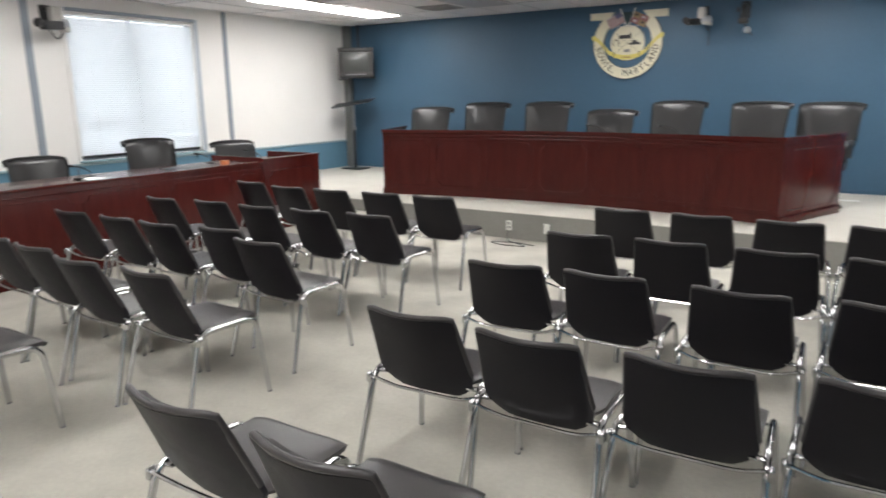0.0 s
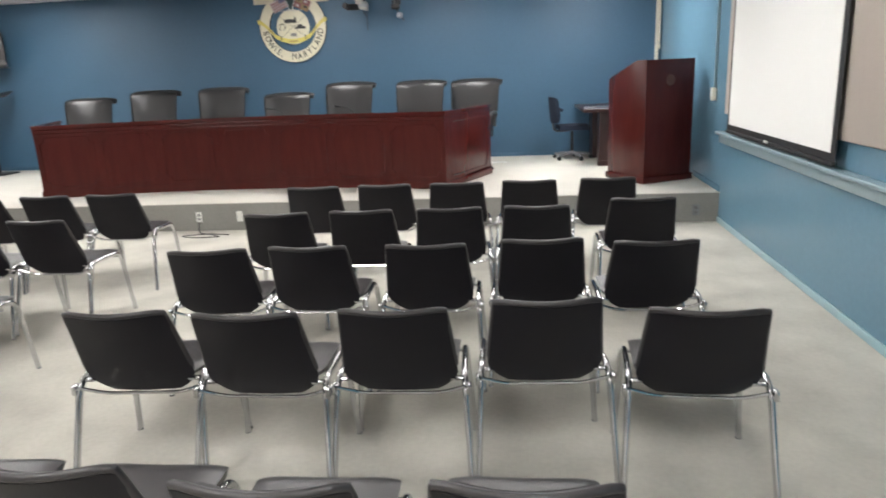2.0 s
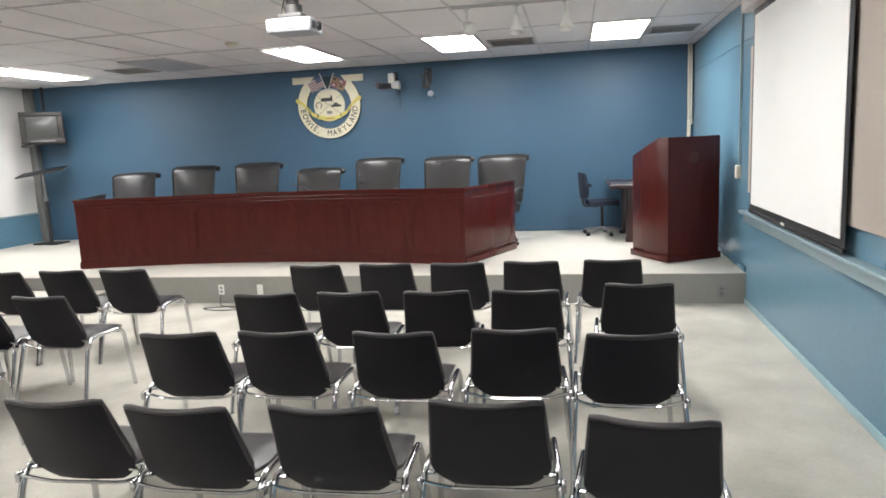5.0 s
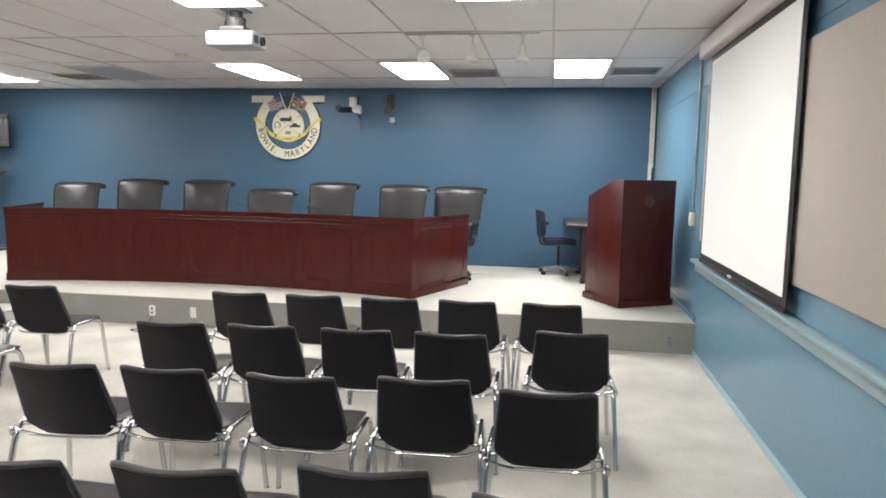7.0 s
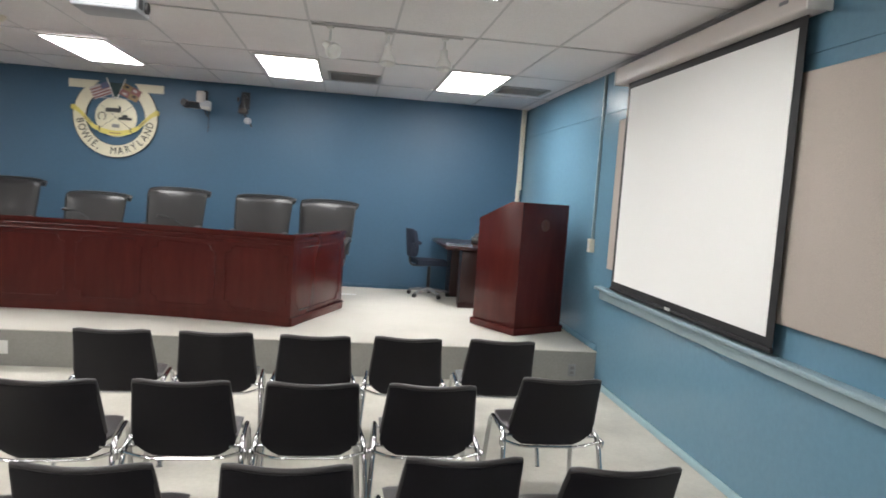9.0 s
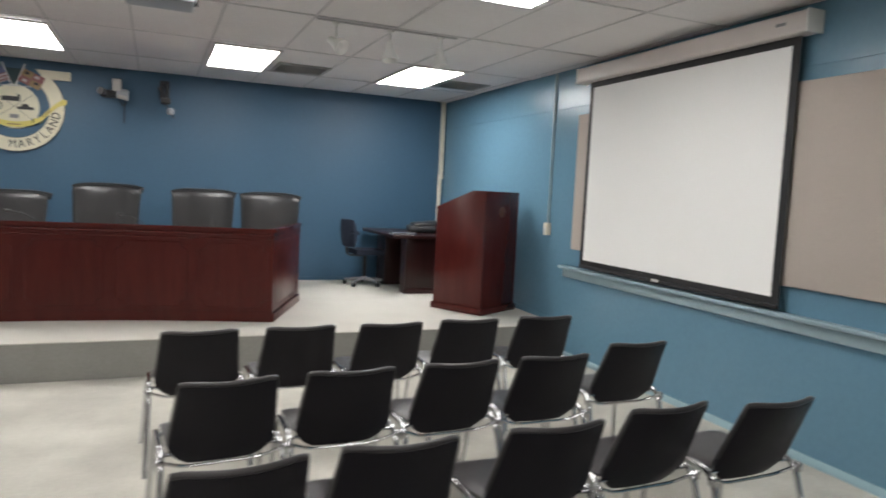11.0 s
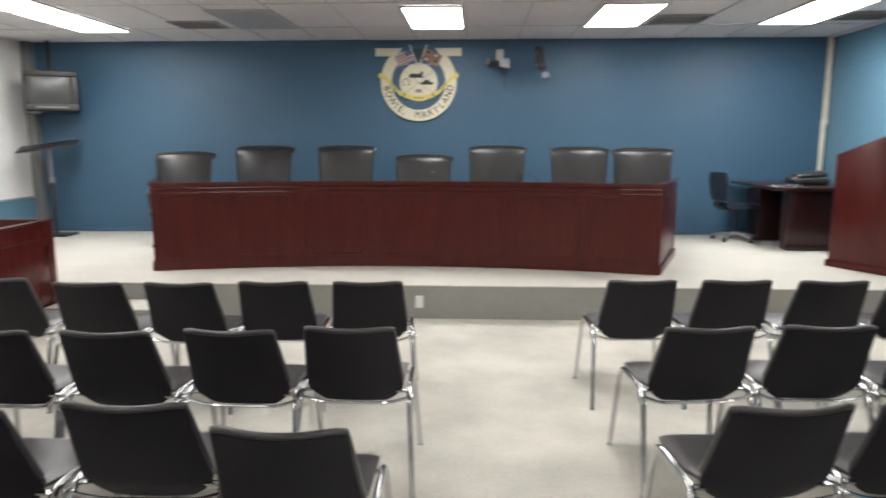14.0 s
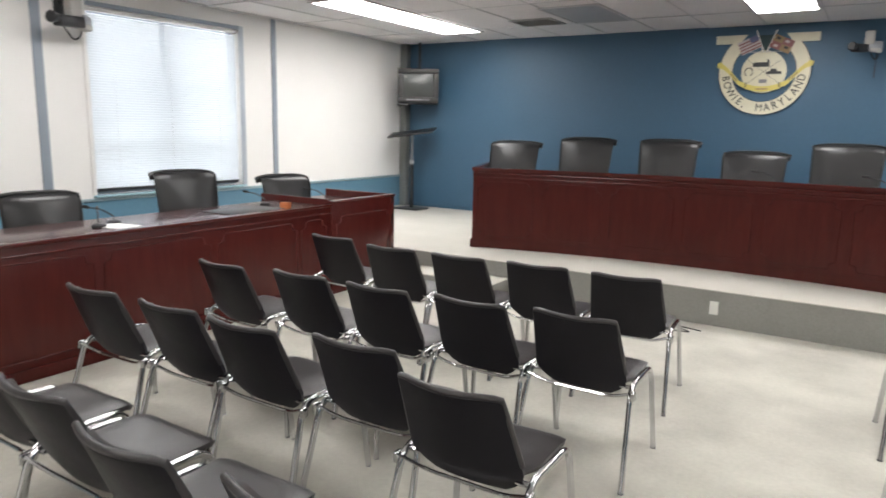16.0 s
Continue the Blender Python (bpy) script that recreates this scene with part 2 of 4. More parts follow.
def tubed(pts, r, n=8, flat=1.0, closed=False):
    bm = bmesh.new()
    tube(bm, pts, r, n, flat, closed)
    return bm


def lathe(bm, profile, n=20, m=None):
    """Turn (radius, z) pairs round the z axis."""
    rings = [[bm.verts.new((r * math.cos(k * math.tau / n), r * math.sin(k * math.tau / n), z)) for k in range(n)] for r, z in profile]
    for A, B in zip(rings, rings[1:]):
        for k in range(n):
            bm.faces.new((A[k], A[(k + 1) % n], B[(k + 1) % n], B[k]))
    bm.faces.new(rings[0][::-1])
    bm.faces.new(rings[-1])
    if m is not None:
        bmesh.ops.transform(bm, matrix=m, verts=[v for R in rings for v in R])


def lathed(profile, n=20, m=None):
    bm = bmesh.new()
    lathe(bm, profile, n, m)
    return bm


def sheet(fn, nu, nv, thick):
    """A padded sheet: fn(u, v) gives a place, thick(u, v) how far the back lies behind, along the normal."""
    P = [[Vector(fn(i / nu, j / nv)) for j in range(nv + 1)] for i in range(nu + 1)]
    bm = bmesh.new()
    F, B = [], []
    for i in range(nu + 1):
        fr, br = [], []
        for j in range(nv + 1):
            du = P[min(i + 1, nu)][j] - P[max(i - 1, 0)][j]
            dv = P[i][min(j + 1, nv)] - P[i][max(j - 1, 0)]
            n = du.cross(dv).normalized()
            fr.append(bm.verts.new(P[i][j]))
            br.append(bm.verts.new(P[i][j] - n * thick(i / nu, j / nv)))
        F.append(fr)
        B.append(br)
    for i in range(nu):
        for j in range(nv):
            bm.faces.new((F[i][j], F[i + 1][j], F[i + 1][j + 1], F[i][j + 1]))
            bm.faces.new((B[i][j], B[i][j + 1], B[i + 1][j + 1], B[i + 1][j]))
    for j in range(nv):
        bm.faces.new((F[0][j], F[0][j + 1], B[0][j + 1], B[0][j]))
        bm.faces.new((F[nu][j], B[nu][j], B[nu][j + 1], F[nu][j + 1]))
    for i in range(nu):
        bm.faces.new((F[i][0], B[i][0], B[i + 1][0], F[i + 1][0]))
        bm.faces.new((F[i][nv], F[i + 1][nv], B[i + 1][nv], B[i][nv]))
    return bm


def prism(outline, d0, d1, m=None, bevel=0.0):
    """An outline in x, z pushed from y = d0 to d1."""
    bm = bmesh.new()
    a = [bm.verts.new((x, d0, z)) for x, z in outline]
    b = [bm.verts.new((x, d1, z)) for x, z in outline]
    bm.faces.new(a)
    bm.faces.new(b[::-1])
    for i in range(len(a)):
        j = (i + 1) % len(a)
        bm.faces.new((a[i], b[i], b[j], a[j]))
    if bevel:
        bmesh.ops.bevel(bm, geom=bm.edges[:], offset=bevel, segments=2, profile=0.5, affect="EDGES")
    if m is not None:
        bmesh.ops.transform(bm, matrix=m, verts=bm.verts[:])
    return bm


# ---- large structure ----
solid("floor", boxed(XL - 0.2, XR + 0.2, YF - 0.2, YB + 0.2, -0.12, 0), CARPET, "worn light grey-beige carpet floor", "floor", "structure")
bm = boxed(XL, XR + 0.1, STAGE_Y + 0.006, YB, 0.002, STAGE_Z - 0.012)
solid("stage_riser", bm, RISER, "low stage riser covered in light grey carpet, darkened as shade", "stage", "structure")
bm = boxed(XL, XR + 0.1, STAGE_Y, YB, STAGE_Z - 0.012, STAGE_Z, bevel=0.005)
solid("stage_floor", bm, STAGE_CARPET, "light grey carpet on the raised stage", "stage floor", "structure")

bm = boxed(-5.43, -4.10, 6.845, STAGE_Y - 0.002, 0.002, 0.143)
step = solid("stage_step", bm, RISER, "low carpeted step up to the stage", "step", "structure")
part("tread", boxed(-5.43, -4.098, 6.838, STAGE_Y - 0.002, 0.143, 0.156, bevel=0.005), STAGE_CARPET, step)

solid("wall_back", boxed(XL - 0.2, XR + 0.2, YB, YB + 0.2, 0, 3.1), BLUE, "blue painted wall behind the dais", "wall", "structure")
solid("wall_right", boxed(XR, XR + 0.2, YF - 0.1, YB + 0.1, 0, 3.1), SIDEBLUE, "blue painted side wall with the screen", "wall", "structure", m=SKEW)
solid("wall_front", boxed(XL - 0.2, XR + 0.2, YF - 0.2, YF, 0, 3.1), WHITE, "plain white rear wall", "wall", "structure")

WY0, WY1, WZ0, WZ1 = 5.23, 7.16, 0.86, 2.74
bm = bmesh.new()
for y0, y1, z0, z1 in ((YF, YB, 0.80, WZ0), (YF, WY0, WZ0, 3.1), (WY1, YB, WZ0, 3.1), (WY0, WY1, WZ1, 3.1)):
    box(bm, XL - 0.2, XL, y0, y1, z0, z1)
solid("wall_left", bm, WHITE, "white painted window wall", "wall", "structure")
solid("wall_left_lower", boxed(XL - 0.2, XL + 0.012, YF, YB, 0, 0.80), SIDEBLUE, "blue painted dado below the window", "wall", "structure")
solid("trim_left", boxed(XL, XL + 0.03, YF, YB, 0.80, 0.83, bevel=0.006), RAILBLUE, "pale blue dado rail under the window", "trim", "structure")
for i, (y0, y1) in enumerate(((4.70, 4.79), (7.69, 7.765), (1.70, 1.79))):
    solid("trim_wall_strip_%d" % (i + 1), boxed(XL, XL + 0.018, y0, y1, 0.83, ZC, bevel=0.004), MULLION, "grey-blue vertical joint strip on white wall", "trim", "structure")
solid("trim_corner_column", boxed(XL, XL + 0.13, YB - 0.12, YB, STAGE_Z, ZC, bevel=0.01), COLUMN, "grey painted pipe casing in the corner", "trim", "structure")
solid("baseboard_right", boxed(XR - 0.014, XR, YF, STAGE_Y, 0, 0.058, bevel=0.005), LBLUE, "pale blue painted baseboard", "baseboard", "structure", m=SKEW)
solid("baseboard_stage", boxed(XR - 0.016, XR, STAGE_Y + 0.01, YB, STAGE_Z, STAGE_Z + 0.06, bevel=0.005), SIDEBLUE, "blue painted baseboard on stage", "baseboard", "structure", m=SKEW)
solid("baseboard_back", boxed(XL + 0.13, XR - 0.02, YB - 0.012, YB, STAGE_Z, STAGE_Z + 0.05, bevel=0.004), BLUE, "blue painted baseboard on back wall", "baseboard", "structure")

# ledge along the side wall
bm = bmesh.new()
box(bm, XR - 0.085, XR, YF, 7.20, 0.908, 0.938, bevel=0.010)
box(bm, XR - 0.045, XR, YF, 7.16, 0.825, 0.9075, bevel=0.01)
solid("trim_ledge", bm, RAILBLUE, "grey-blue wooden ledge along the wall", "trim", "structure", m=SKEW)
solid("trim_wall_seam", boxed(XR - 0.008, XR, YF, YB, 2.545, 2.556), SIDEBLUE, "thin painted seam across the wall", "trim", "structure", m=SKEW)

# ceiling: tiles between the bars of a lay-in grid, some sagging a little
bm = bmesh.new()
box(bm, XL - 0.2, XR + 0.2, YF - 0.2, YB + 0.2, ZC + 0.05, ZC + 0.15)
rnd = random.Random(4)
TW, TL = 0.668, 1.45
xs = [1.57 + TW * k for k in range(-16, 4)]
ys = [8.10 + TL * k for k in range(-9, 3)]
for a in xs:
    for b in ys:
        x0, x1, y0, y1 = max(a, XL), min(a + TW, XR + 0.1), max(b, YF), min(b + TL, YB)
        if x1 - x0 < 0.03 or y1 - y0 < 0.03:
            continue
        s = rnd.uniform(-0.004, 0.004)
        box(bm, x0 + 0.003, x1 - 0.003, y0 + 0.003, y1 - 0.003, ZC + s, ZC + 0.03 + s)
solid("ceiling", bm, TILE, "stained off-white lay-in ceiling tiles", "ceiling", "structure", smooth=None)
bm = bmesh.new()
for a in xs:
    if XL < a < XR:
        box(bm, a - 0.009, a + 0.009, YF, YB, ZC - 0.0045, ZC + 0.03)
for b in ys:
    if YF < b < YB:
        box(bm, XL, XR + 0.05, b - 0.009, b + 0.009, ZC - 0.0065, ZC + 0.028)
solid("ceiling_grid", bm, TBAR, "off-white metal ceiling grid bars", "ceiling", "structure", smooth=None)


# ---- window with blind ----
win = thing("window_1", pose(XL, 0, 0), "wide window with a closed pale blue horizontal blind", "window", kind="structure")
bm = bmesh.new()
for y0, y1, z0, z1 in ((WY0, WY1, WZ0, WZ0 + 0.05), (WY0, WY1, WZ1 - 0.05, WZ1), (WY0, WY0 + 0.05, WZ0 + 0.05, WZ1 - 0.05), (WY1 - 0.05, WY1, WZ0 + 0.05, WZ1 - 0.05), ((WY0 + WY1) / 2 - 0.024, (WY0 + WY1) / 2 + 0.024, WZ0 + 0.05, WZ1 - 0.05), (WY0 + 0.05, (WY0 + WY1) / 2 - 0.025, WZ0 + 0.44, WZ0 + 0.485), ((WY0 + WY1) / 2 + 0.025, WY1 - 0.05, WZ0 + 0.44, WZ0 + 0.485)):
    box(bm, -0.165, -0.125, y0, y1, z0, z1, bevel=0.004)
part("window_frame", bm, MULLION, win, "grey-blue painted metal frame")
for k in range(2):
    y0 = WY0 + 0.052 + k * (WY1 - WY0 - 0.05) / 2
    p = part("pane", boxed(-0.148, -0.142, y0, y0 + (WY1 - WY0) / 2 - 0.08, WZ0 + 0.052, WZ1 - 0.052), GLASS, win)
    p.visible_shadow = False
part("window_sill", boxed(-0.08, 0.05, WY0 - 0.03, WY1 + 0.03, WZ0 - 0.025, WZ0, bevel=0.006), LBLUE, win, "pale blue window sill")
for y0, y1, z0, z1 in ((WY0 - 0.045, WY0, WZ0, WZ1 + 0.045), (WY1, WY1 + 0.065, WZ0, WZ1 + 0.045), (WY0, WY1, WZ1, WZ1 + 0.045)):
    part("casing", boxed(0, 0.016, y0, y1, z0, z1, bevel=0.004), CASING if y0 > WY0 else (WHITE if z0 < 1 else MULLION), win)

blind = thing("window_blind", pose(XL - 0.045, 0, 0), "closed pale venetian blind glowing with daylight", "blind")
part("head_rail", boxed(-0.02, 0.02, WY0 + 0.01, WY1 - 0.01, WZ1 - 0.045, WZ1 - 0.005, bevel=0.004), WHITEP, blind)
part("bottom_rail", boxed(-0.014, 0.014, WY0 + 0.03, WY1 - 0.03, WZ0 + 0.028, WZ0 + 0.062, bevel=0.004), BLACKP, blind, "dark bottom rail")
bm = bmesh.new()
prof = [(-0.0155 + 0.031 * i / 6, 0.0045 * (1 - ((i - 3) / 3) ** 2)) for i in range(7)]
half_w = (WY1 - WY0) / 2 - 0.025
lo = [[bm.verts.new((x, y, z)) for x, z in prof] for y in (-half_w, half_w)]
hi = [[bm.verts.new((x, y, z + 0.0009)) for x, z in prof] for y in (-half_w, half_w)]
for i in range(6):
    bm.faces.new((lo[0][i], lo[1][i], lo[1][i + 1], lo[0][i + 1]))
    bm.faces.new((hi[0][i], hi[0][i + 1], hi[1][i + 1], hi[1][i]))
sl = mesh_of("slat", bm, BLIND, 60)
nsl = 66
for k in range(nsl):
    o = new("slat", sl)
    o.parent = blind
    o.matrix_local = pose(0, (WY0 + WY1) / 2, WZ0 + 0.075 + k * (WZ1 - WZ0 - 0.13) / nsl, 0, 60, 0)
for y in (WY0 + 0.3, (WY0 + WY1) / 2, WY1 - 0.3):
    part("ladder_cord", tubed([(0.016, y, WZ0 + 0.05), (0.016, y, WZ1 - 0.03)], 0.001, 5), WHITEP, blind)
solid("backdrop", boxed(XL - 0.62, XL - 0.6, WY0 - 0.9, WY1 + 0.9, 0.2, 3.2), DAYLIGHT, "overcast daylight outside the window", "backdrop", "structure")


# ---- ceiling fixtures ----
def ceiling_light(x, y, lx=0.65, ly=1.40, lit=TUBE):
    t = thing("ceiling_light", pose(x, y, ZC - 0.006), "lit recessed fluorescent troffer in the ceiling" if lit else "unlit grey fluorescent troffer in the ceiling", "ceiling light", "ceiling lights")
    bm = bmesh.new()
    for x0, x1, y0, y1 in ((-lx / 2, lx / 2, -ly / 2, -ly / 2 + 0.03), (-lx / 2, lx / 2, ly / 2 - 0.03, ly / 2), (-lx / 2, -lx / 2 + 0.03, -ly / 2 + 0.03, ly / 2 - 0.03), (lx / 2 - 0.03, lx / 2, -ly / 2 + 0.03, ly / 2 - 0.03)):
        box(bm, x0, x1, y0, y1, -0.014, 0.004, bevel=0.003)
    part("frame", bm, TBAR, t)
    part("diffuser", boxed(-lx / 2 + 0.031, lx / 2 - 0.031, -ly / 2 + 0.031, ly / 2 - 0.031, -0.008, 0.002), lit or DARKTILE, t)
    return t


ceiling_light(1.89, 8.80, lit=TUBE_NEW)
# The last five are unseen, placed by guess; (1.18, -0.4) brightens the near floor.
for x, y in ((-0.08, 8.90), (-2.11, 8.96), (-6.22, 9.05), (-6.22, 7.65), (-0.89, 4.86), (1.18, 4.84), (-3.9, 4.9), (-6.27, 4.4), (-0.89, 0.6), (-3.9, 0.6), (1.18, -0.4)):
    ceiling_light(x, y)
ceiling_light(-4.12, 8.97, 0.70, 1.18, lit=None)


def ceiling_vent(x, y, lx, ly, n):
    t = thing("ceiling_vent", pose(x, y, ZC - 0.006), "grey metal louvred air vent in the ceiling", "vent", "ceiling vents")
    part("backing", boxed(-lx / 2 + 0.02, lx / 2 - 0.02, -ly / 2 + 0.02, ly / 2 - 0.02, 0.0, 0.004), VENTDARK, t)
    bm = bmesh.new()
    for x0, x1, y0, y1 in ((-lx / 2, lx / 2, -ly / 2, -ly / 2 + 0.03), (-lx / 2, lx / 2, ly / 2 - 0.03, ly / 2), (-lx / 2, -lx / 2 + 0.03, -ly / 2 + 0.03, ly / 2 - 0.03), (lx / 2 - 0.03, lx / 2, -ly / 2 + 0.03, ly / 2 - 0.03)):
        box(bm, x0, x1, y0, y1, -0.012, 0.004, bevel=0.003)
    part("frame", bm, VENT, t)
    for k in range(n):
        yy = -ly / 2 + 0.03 + (k + 0.5) * (ly - 0.06) / n
        part("slat", boxed(-lx / 2 + 0.03, lx / 2 - 0.03, -0.014, 0.014, -0.001, 0.001, m=pose(0, yy, -0.006, 35)), VENT, t)


ceiling_vent(2.53, 9.01, 0.56, 0.48, 9)
ceiling_vent(0.60, 9.14, 0.58, 0.54, 9)
ceiling_vent(-4.88, 9.28, 0.56, 0.50, 9)

for x, y in ((0.40, 6.69), (0.855, 6.70), (1.305, 6.70)):
    t = thing("ceiling_spotlight", pose(x, y, ZC), "white adjustable spotlight hung from the ceiling", "spotlight", "ceiling spotlights")
    part("mount", lathed([(0.03, -0.02), (0.03, -0.036), (0.015, -0.042)], 14), WHITEP, t)
    part("stem", tubed([(0, 0, -0.04), (0, 0, -0.13)], 0.011, 8), WHITEP, t)
    tilt = pose(0, 0, -0.18, -62, 0, 30) if x < 0.5 else pose(0, 0, -0.18, -14)
    part("lamp_head", lathed([(0.020, 0.075), (0.030, 0.07), (0.033, 0.0), (0.062, -0.055), (0.064, -0.085), (0.060, -0.088), (0.03, -0.06)], 16, tilt), WHITEP, t)
solid("spotlight_track", boxed(0.25, 1.45, -0.012, 0.012, -0.014, 0, bevel=0.004, m=pose(0, 6.70, ZC - 0.004)), TBAR, "white track rail on the ceiling", "track rail")
bm = lathed([(0.075, 0), (0.075, -0.02), (0.05, -0.045), (0.02, -0.05)], 18)
solid("smoke_detector", bm, CREAMP, "round cream smoke detector on ceiling", "smoke detector", m=pose(-2.45, 7.62, ZC - 0.003))

proj = thing("projector", pose(-0.89, 5.70, 2.70), "silver grey projector on a ceiling mount", "projector")
part("body", boxed(-0.19, 0.19, -0.14, 0.14, -0.055, 0.055, bevel=0.014, seg=3), SILVERP, proj)
part("front_panel", boxed(-0.175, 0.175, -0.148, -0.139, -0.030, 0.045, bevel=0.003), WHITEP, proj, "pale front panel")
part("lens", lathed([(0.036, 0), (0.036, 0.018), (0.030, 0.02), (0.028, 0.008)], 16, pose(0.19, 0.04, 0.0, 0, 90)), BLACKP, proj, "dark lens ring")
part("vent_grille", boxed(0.188, 0.1915, -0.1, -0.02, -0.03, 0.03), BLACKP, proj)
part("bracket", boxed(-0.10, 0.10, -0.09, 0.09, 0.055, 0.10, bevel=0.008), TVBODY, proj)
part("pole", lathed([(0.07, 0.10), (0.075, 0.17), (0.05, 0.185), (0.05, ZC - 2.715)], 16), TVBODY, proj)
part("ceiling_plate", boxed(-0.1, 0.1, -0.08, 0.08, ZC - 2.715, ZC - 2.703, bevel=0.003), GREYP, proj)
part("cable", tubed(round_path([(-0.13, 0.1, 0.05), (-0.16, 0.12, 0.14), (-0.12, 0.1, ZC - 2.70)], 0.04), 0.006, 6), BLACKP, proj)


# ---- curved dais on the stage ----
AX, AY, AR = -2.36, -0.30, 8.415
TH = math.asin(2.49 / AR)


def arc(th, r, z):
    return Vector((AX + (AR + r) * math.sin(th), AY + (AR + r) * math.cos(th), z))


def arc_slab(r0, r1, z0, z1, t0=-TH, t1=TH, n=40, bevel=0.0):
    bm = bmesh.new()
    rows = []
    for i in range(n + 1):
        th = t0 + (t1 - t0) * i / n
        rows.append([bm.verts.new(arc(th, r, z)) for r, z in ((r0, z0), (r1, z0), (r1, z1), (r0, z1))])
    for A, B in zip(rows, rows[1:]):
        for k in range(4):
            bm.faces.new((A[k], B[k], B[(k + 1) % 4], A[(k + 1) % 4]))
    bm.faces.new(rows[0][::-1])
    bm.faces.new(rows[-1])
    return bm


def notched(w, h, c):
    """Outline of a panel moulding with stepped-in corners."""
    pts = []
    for sx, sz in ((-1, -1), (1, -1), (1, 1), (-1, 1)):
        corner = [(sx * (w / 2 - c * 1.6), sz * h / 2), (sx * (w / 2 - c), sz * (h / 2 - c * 0.25)), (sx * (w / 2 - c * 0.9), sz * (h / 2 - c)), (sx * w / 2, sz * (h / 2 - c * 1.25))]
        if sx * sz > 0:
            corner = corner[::-1]
        pts += corner
    return pts


Z0, Z1 = STAGE_Z, 1.198
dais = thing("dais_desk", pose(0, 0, 0), "long curved dark red mahogany dais desk on the stage", "desk")
part("front_panel", arc_slab(0.0, 0.035, Z0 + 0.002, Z1 - 0.03), MAHOGANY, dais)
part("top_cap", arc_slab(-0.022, 0.055, Z1 - 0.032, Z1), MAHOGANY_TOP, dais)
part("upper_bead", tubed([arc(-TH + 2 * TH * i / 40, -0.004, Z1 - 0.060) for i in range(41)], 0.012, 10), MAHOGANY_TOP, dais)
part("lower_bead", tubed([arc(-TH + 2 * TH * i / 40, -0.003, Z1 - 0.105) for i in range(41)], 0.009, 10), MAHOGANY_TOP, dais)
part("base_moulding", arc_slab(-0.020, 0.004, Z0 + 0.002, Z0 + 0.085), MAHOGANY, dais)
part("base_bead", arc_slab(-0.012, 0.004, Z0 + 0.085, Z0 + 0.10), MAHOGANY, dais)
part("desktop", arc_slab(0.036, 0.70, Z0 + 0.72, Z0 + 0.75), MAHOGANY_TOP, dais)
NP = 7
for k in range(NP):
    tc = -TH + 2 * TH * (k + 0.5) / NP
    w = 2 * TH * AR / NP - 0.105
    zc, h = (Z0 + 0.135 + Z1 - 0.150) / 2, (Z1 - 0.150) - (Z0 + 0.135)
    path = [arc(tc + px / AR, -0.0005, zc + pz) for px, pz in notched(w, h, 0.055)]
    part("panel_moulding", tubed(path, 0.0066, 8, closed=True), MAHOGANY, dais)
    for sz in (-1, 1):
        half = (w / 2 - 0.09) / AR
        part("panel_bead", arc_slab(-0.011, 0.001, zc + sz * h / 2 - 0.003, zc + sz * h / 2 + 0.003, tc - half, tc + half, 6), MAHOGANY_TOP, dais)


def straight_slab(a, b, off0, off1, z0, z1, bevel=0.003):
    """A slab over the line a-b; off: to the left of the way from a to b."""
    a, b = Vector((*a, 0)), Vector((*b, 0))
    d = (b - a)
    m = Matrix.Translation(a) @ Matrix.Rotation(math.atan2(d.y, d.x), 4, "Z")
    return boxed(0, d.length, off0, off1, z0, z1, bevel=bevel, m=m)


for side in (1, -1):
    c = arc(side * TH, 0, 0)
    a, b = (c.x, c.y), (c.x + side * 0.47, c.y + 1.16)
    if side < 0:
        a, b = b, a
    o = part("end_panel", straight_slab(a, b, 0.0, 0.035, Z0 + 0.002, Z1 - 0.03), MAHOGANY, dais)
    part("cap", straight_slab(a, b, -0.018, 0.05, Z1 - 0.032, Z1 + 0.002), MAHOGANY_TOP, o)
    part("base", straight_slab(a, b, -0.018, 0.004, Z0 + 0.002, Z0 + 0.085), MAHOGANY, o)
    part("band", straight_slab(a, b, -0.009, 0.004, Z1 - 0.085, Z1 - 0.070), MAHOGANY, o)
    A, B = Vector((*a, 0)), Vector((*b, 0))
    mm = Matrix.Translation((A + B) / 2) @ Matrix.Rotation(math.atan2((B - A).y, (B - A).x), 4, "Z")
    path = [mm @ Vector((px, 0.003, (Z0 + 0.135 + Z1 - 0.125) / 2 + pz)) for px, pz in notched(1.05, Z1 - Z0 - 0.26, 0.055)]
    part("panel_moulding", tubed(path, 0.0065, 6, closed=True), MAHOGANY, o)
part("support", arc_slab(0.40, 0.43, Z0 + 0.002, Z0 + 0.715, -0.06, 0.06, 8), MAHOGANY, dais)


# ---- staff desk by the window ----
DX, DY0, DY1, DZ = -5.46, 1.6, 7.10, 0.89
desk = thing("staff_desk", pose(0, 0, 0), "long dark red mahogany staff desk with panelled front", "desk")
part("front_panel", boxed(DX - 0.035, DX, DY0, 6.095, 0.002, DZ - 0.03, bevel=0.003), MAHOGANY, desk)
part("front_cap", boxed(DX - 0.055, DX + 0.02, DY0, 6.095, DZ - 0.032, DZ - 0.004, bevel=0.006), MAHOGANY_TOP, desk)
part("end_front_panel", boxed(DX - 0.035, DX + 0.006, 6.10, DY1, 0.002, DZ, bevel=0.003), MAHOGANY, desk)
part("end_front_cap", boxed(DX - 0.05, DX + 0.022, 6.10, DY1, DZ, DZ + 0.022, bevel=0.005), MAHOGANY_TOP, desk)
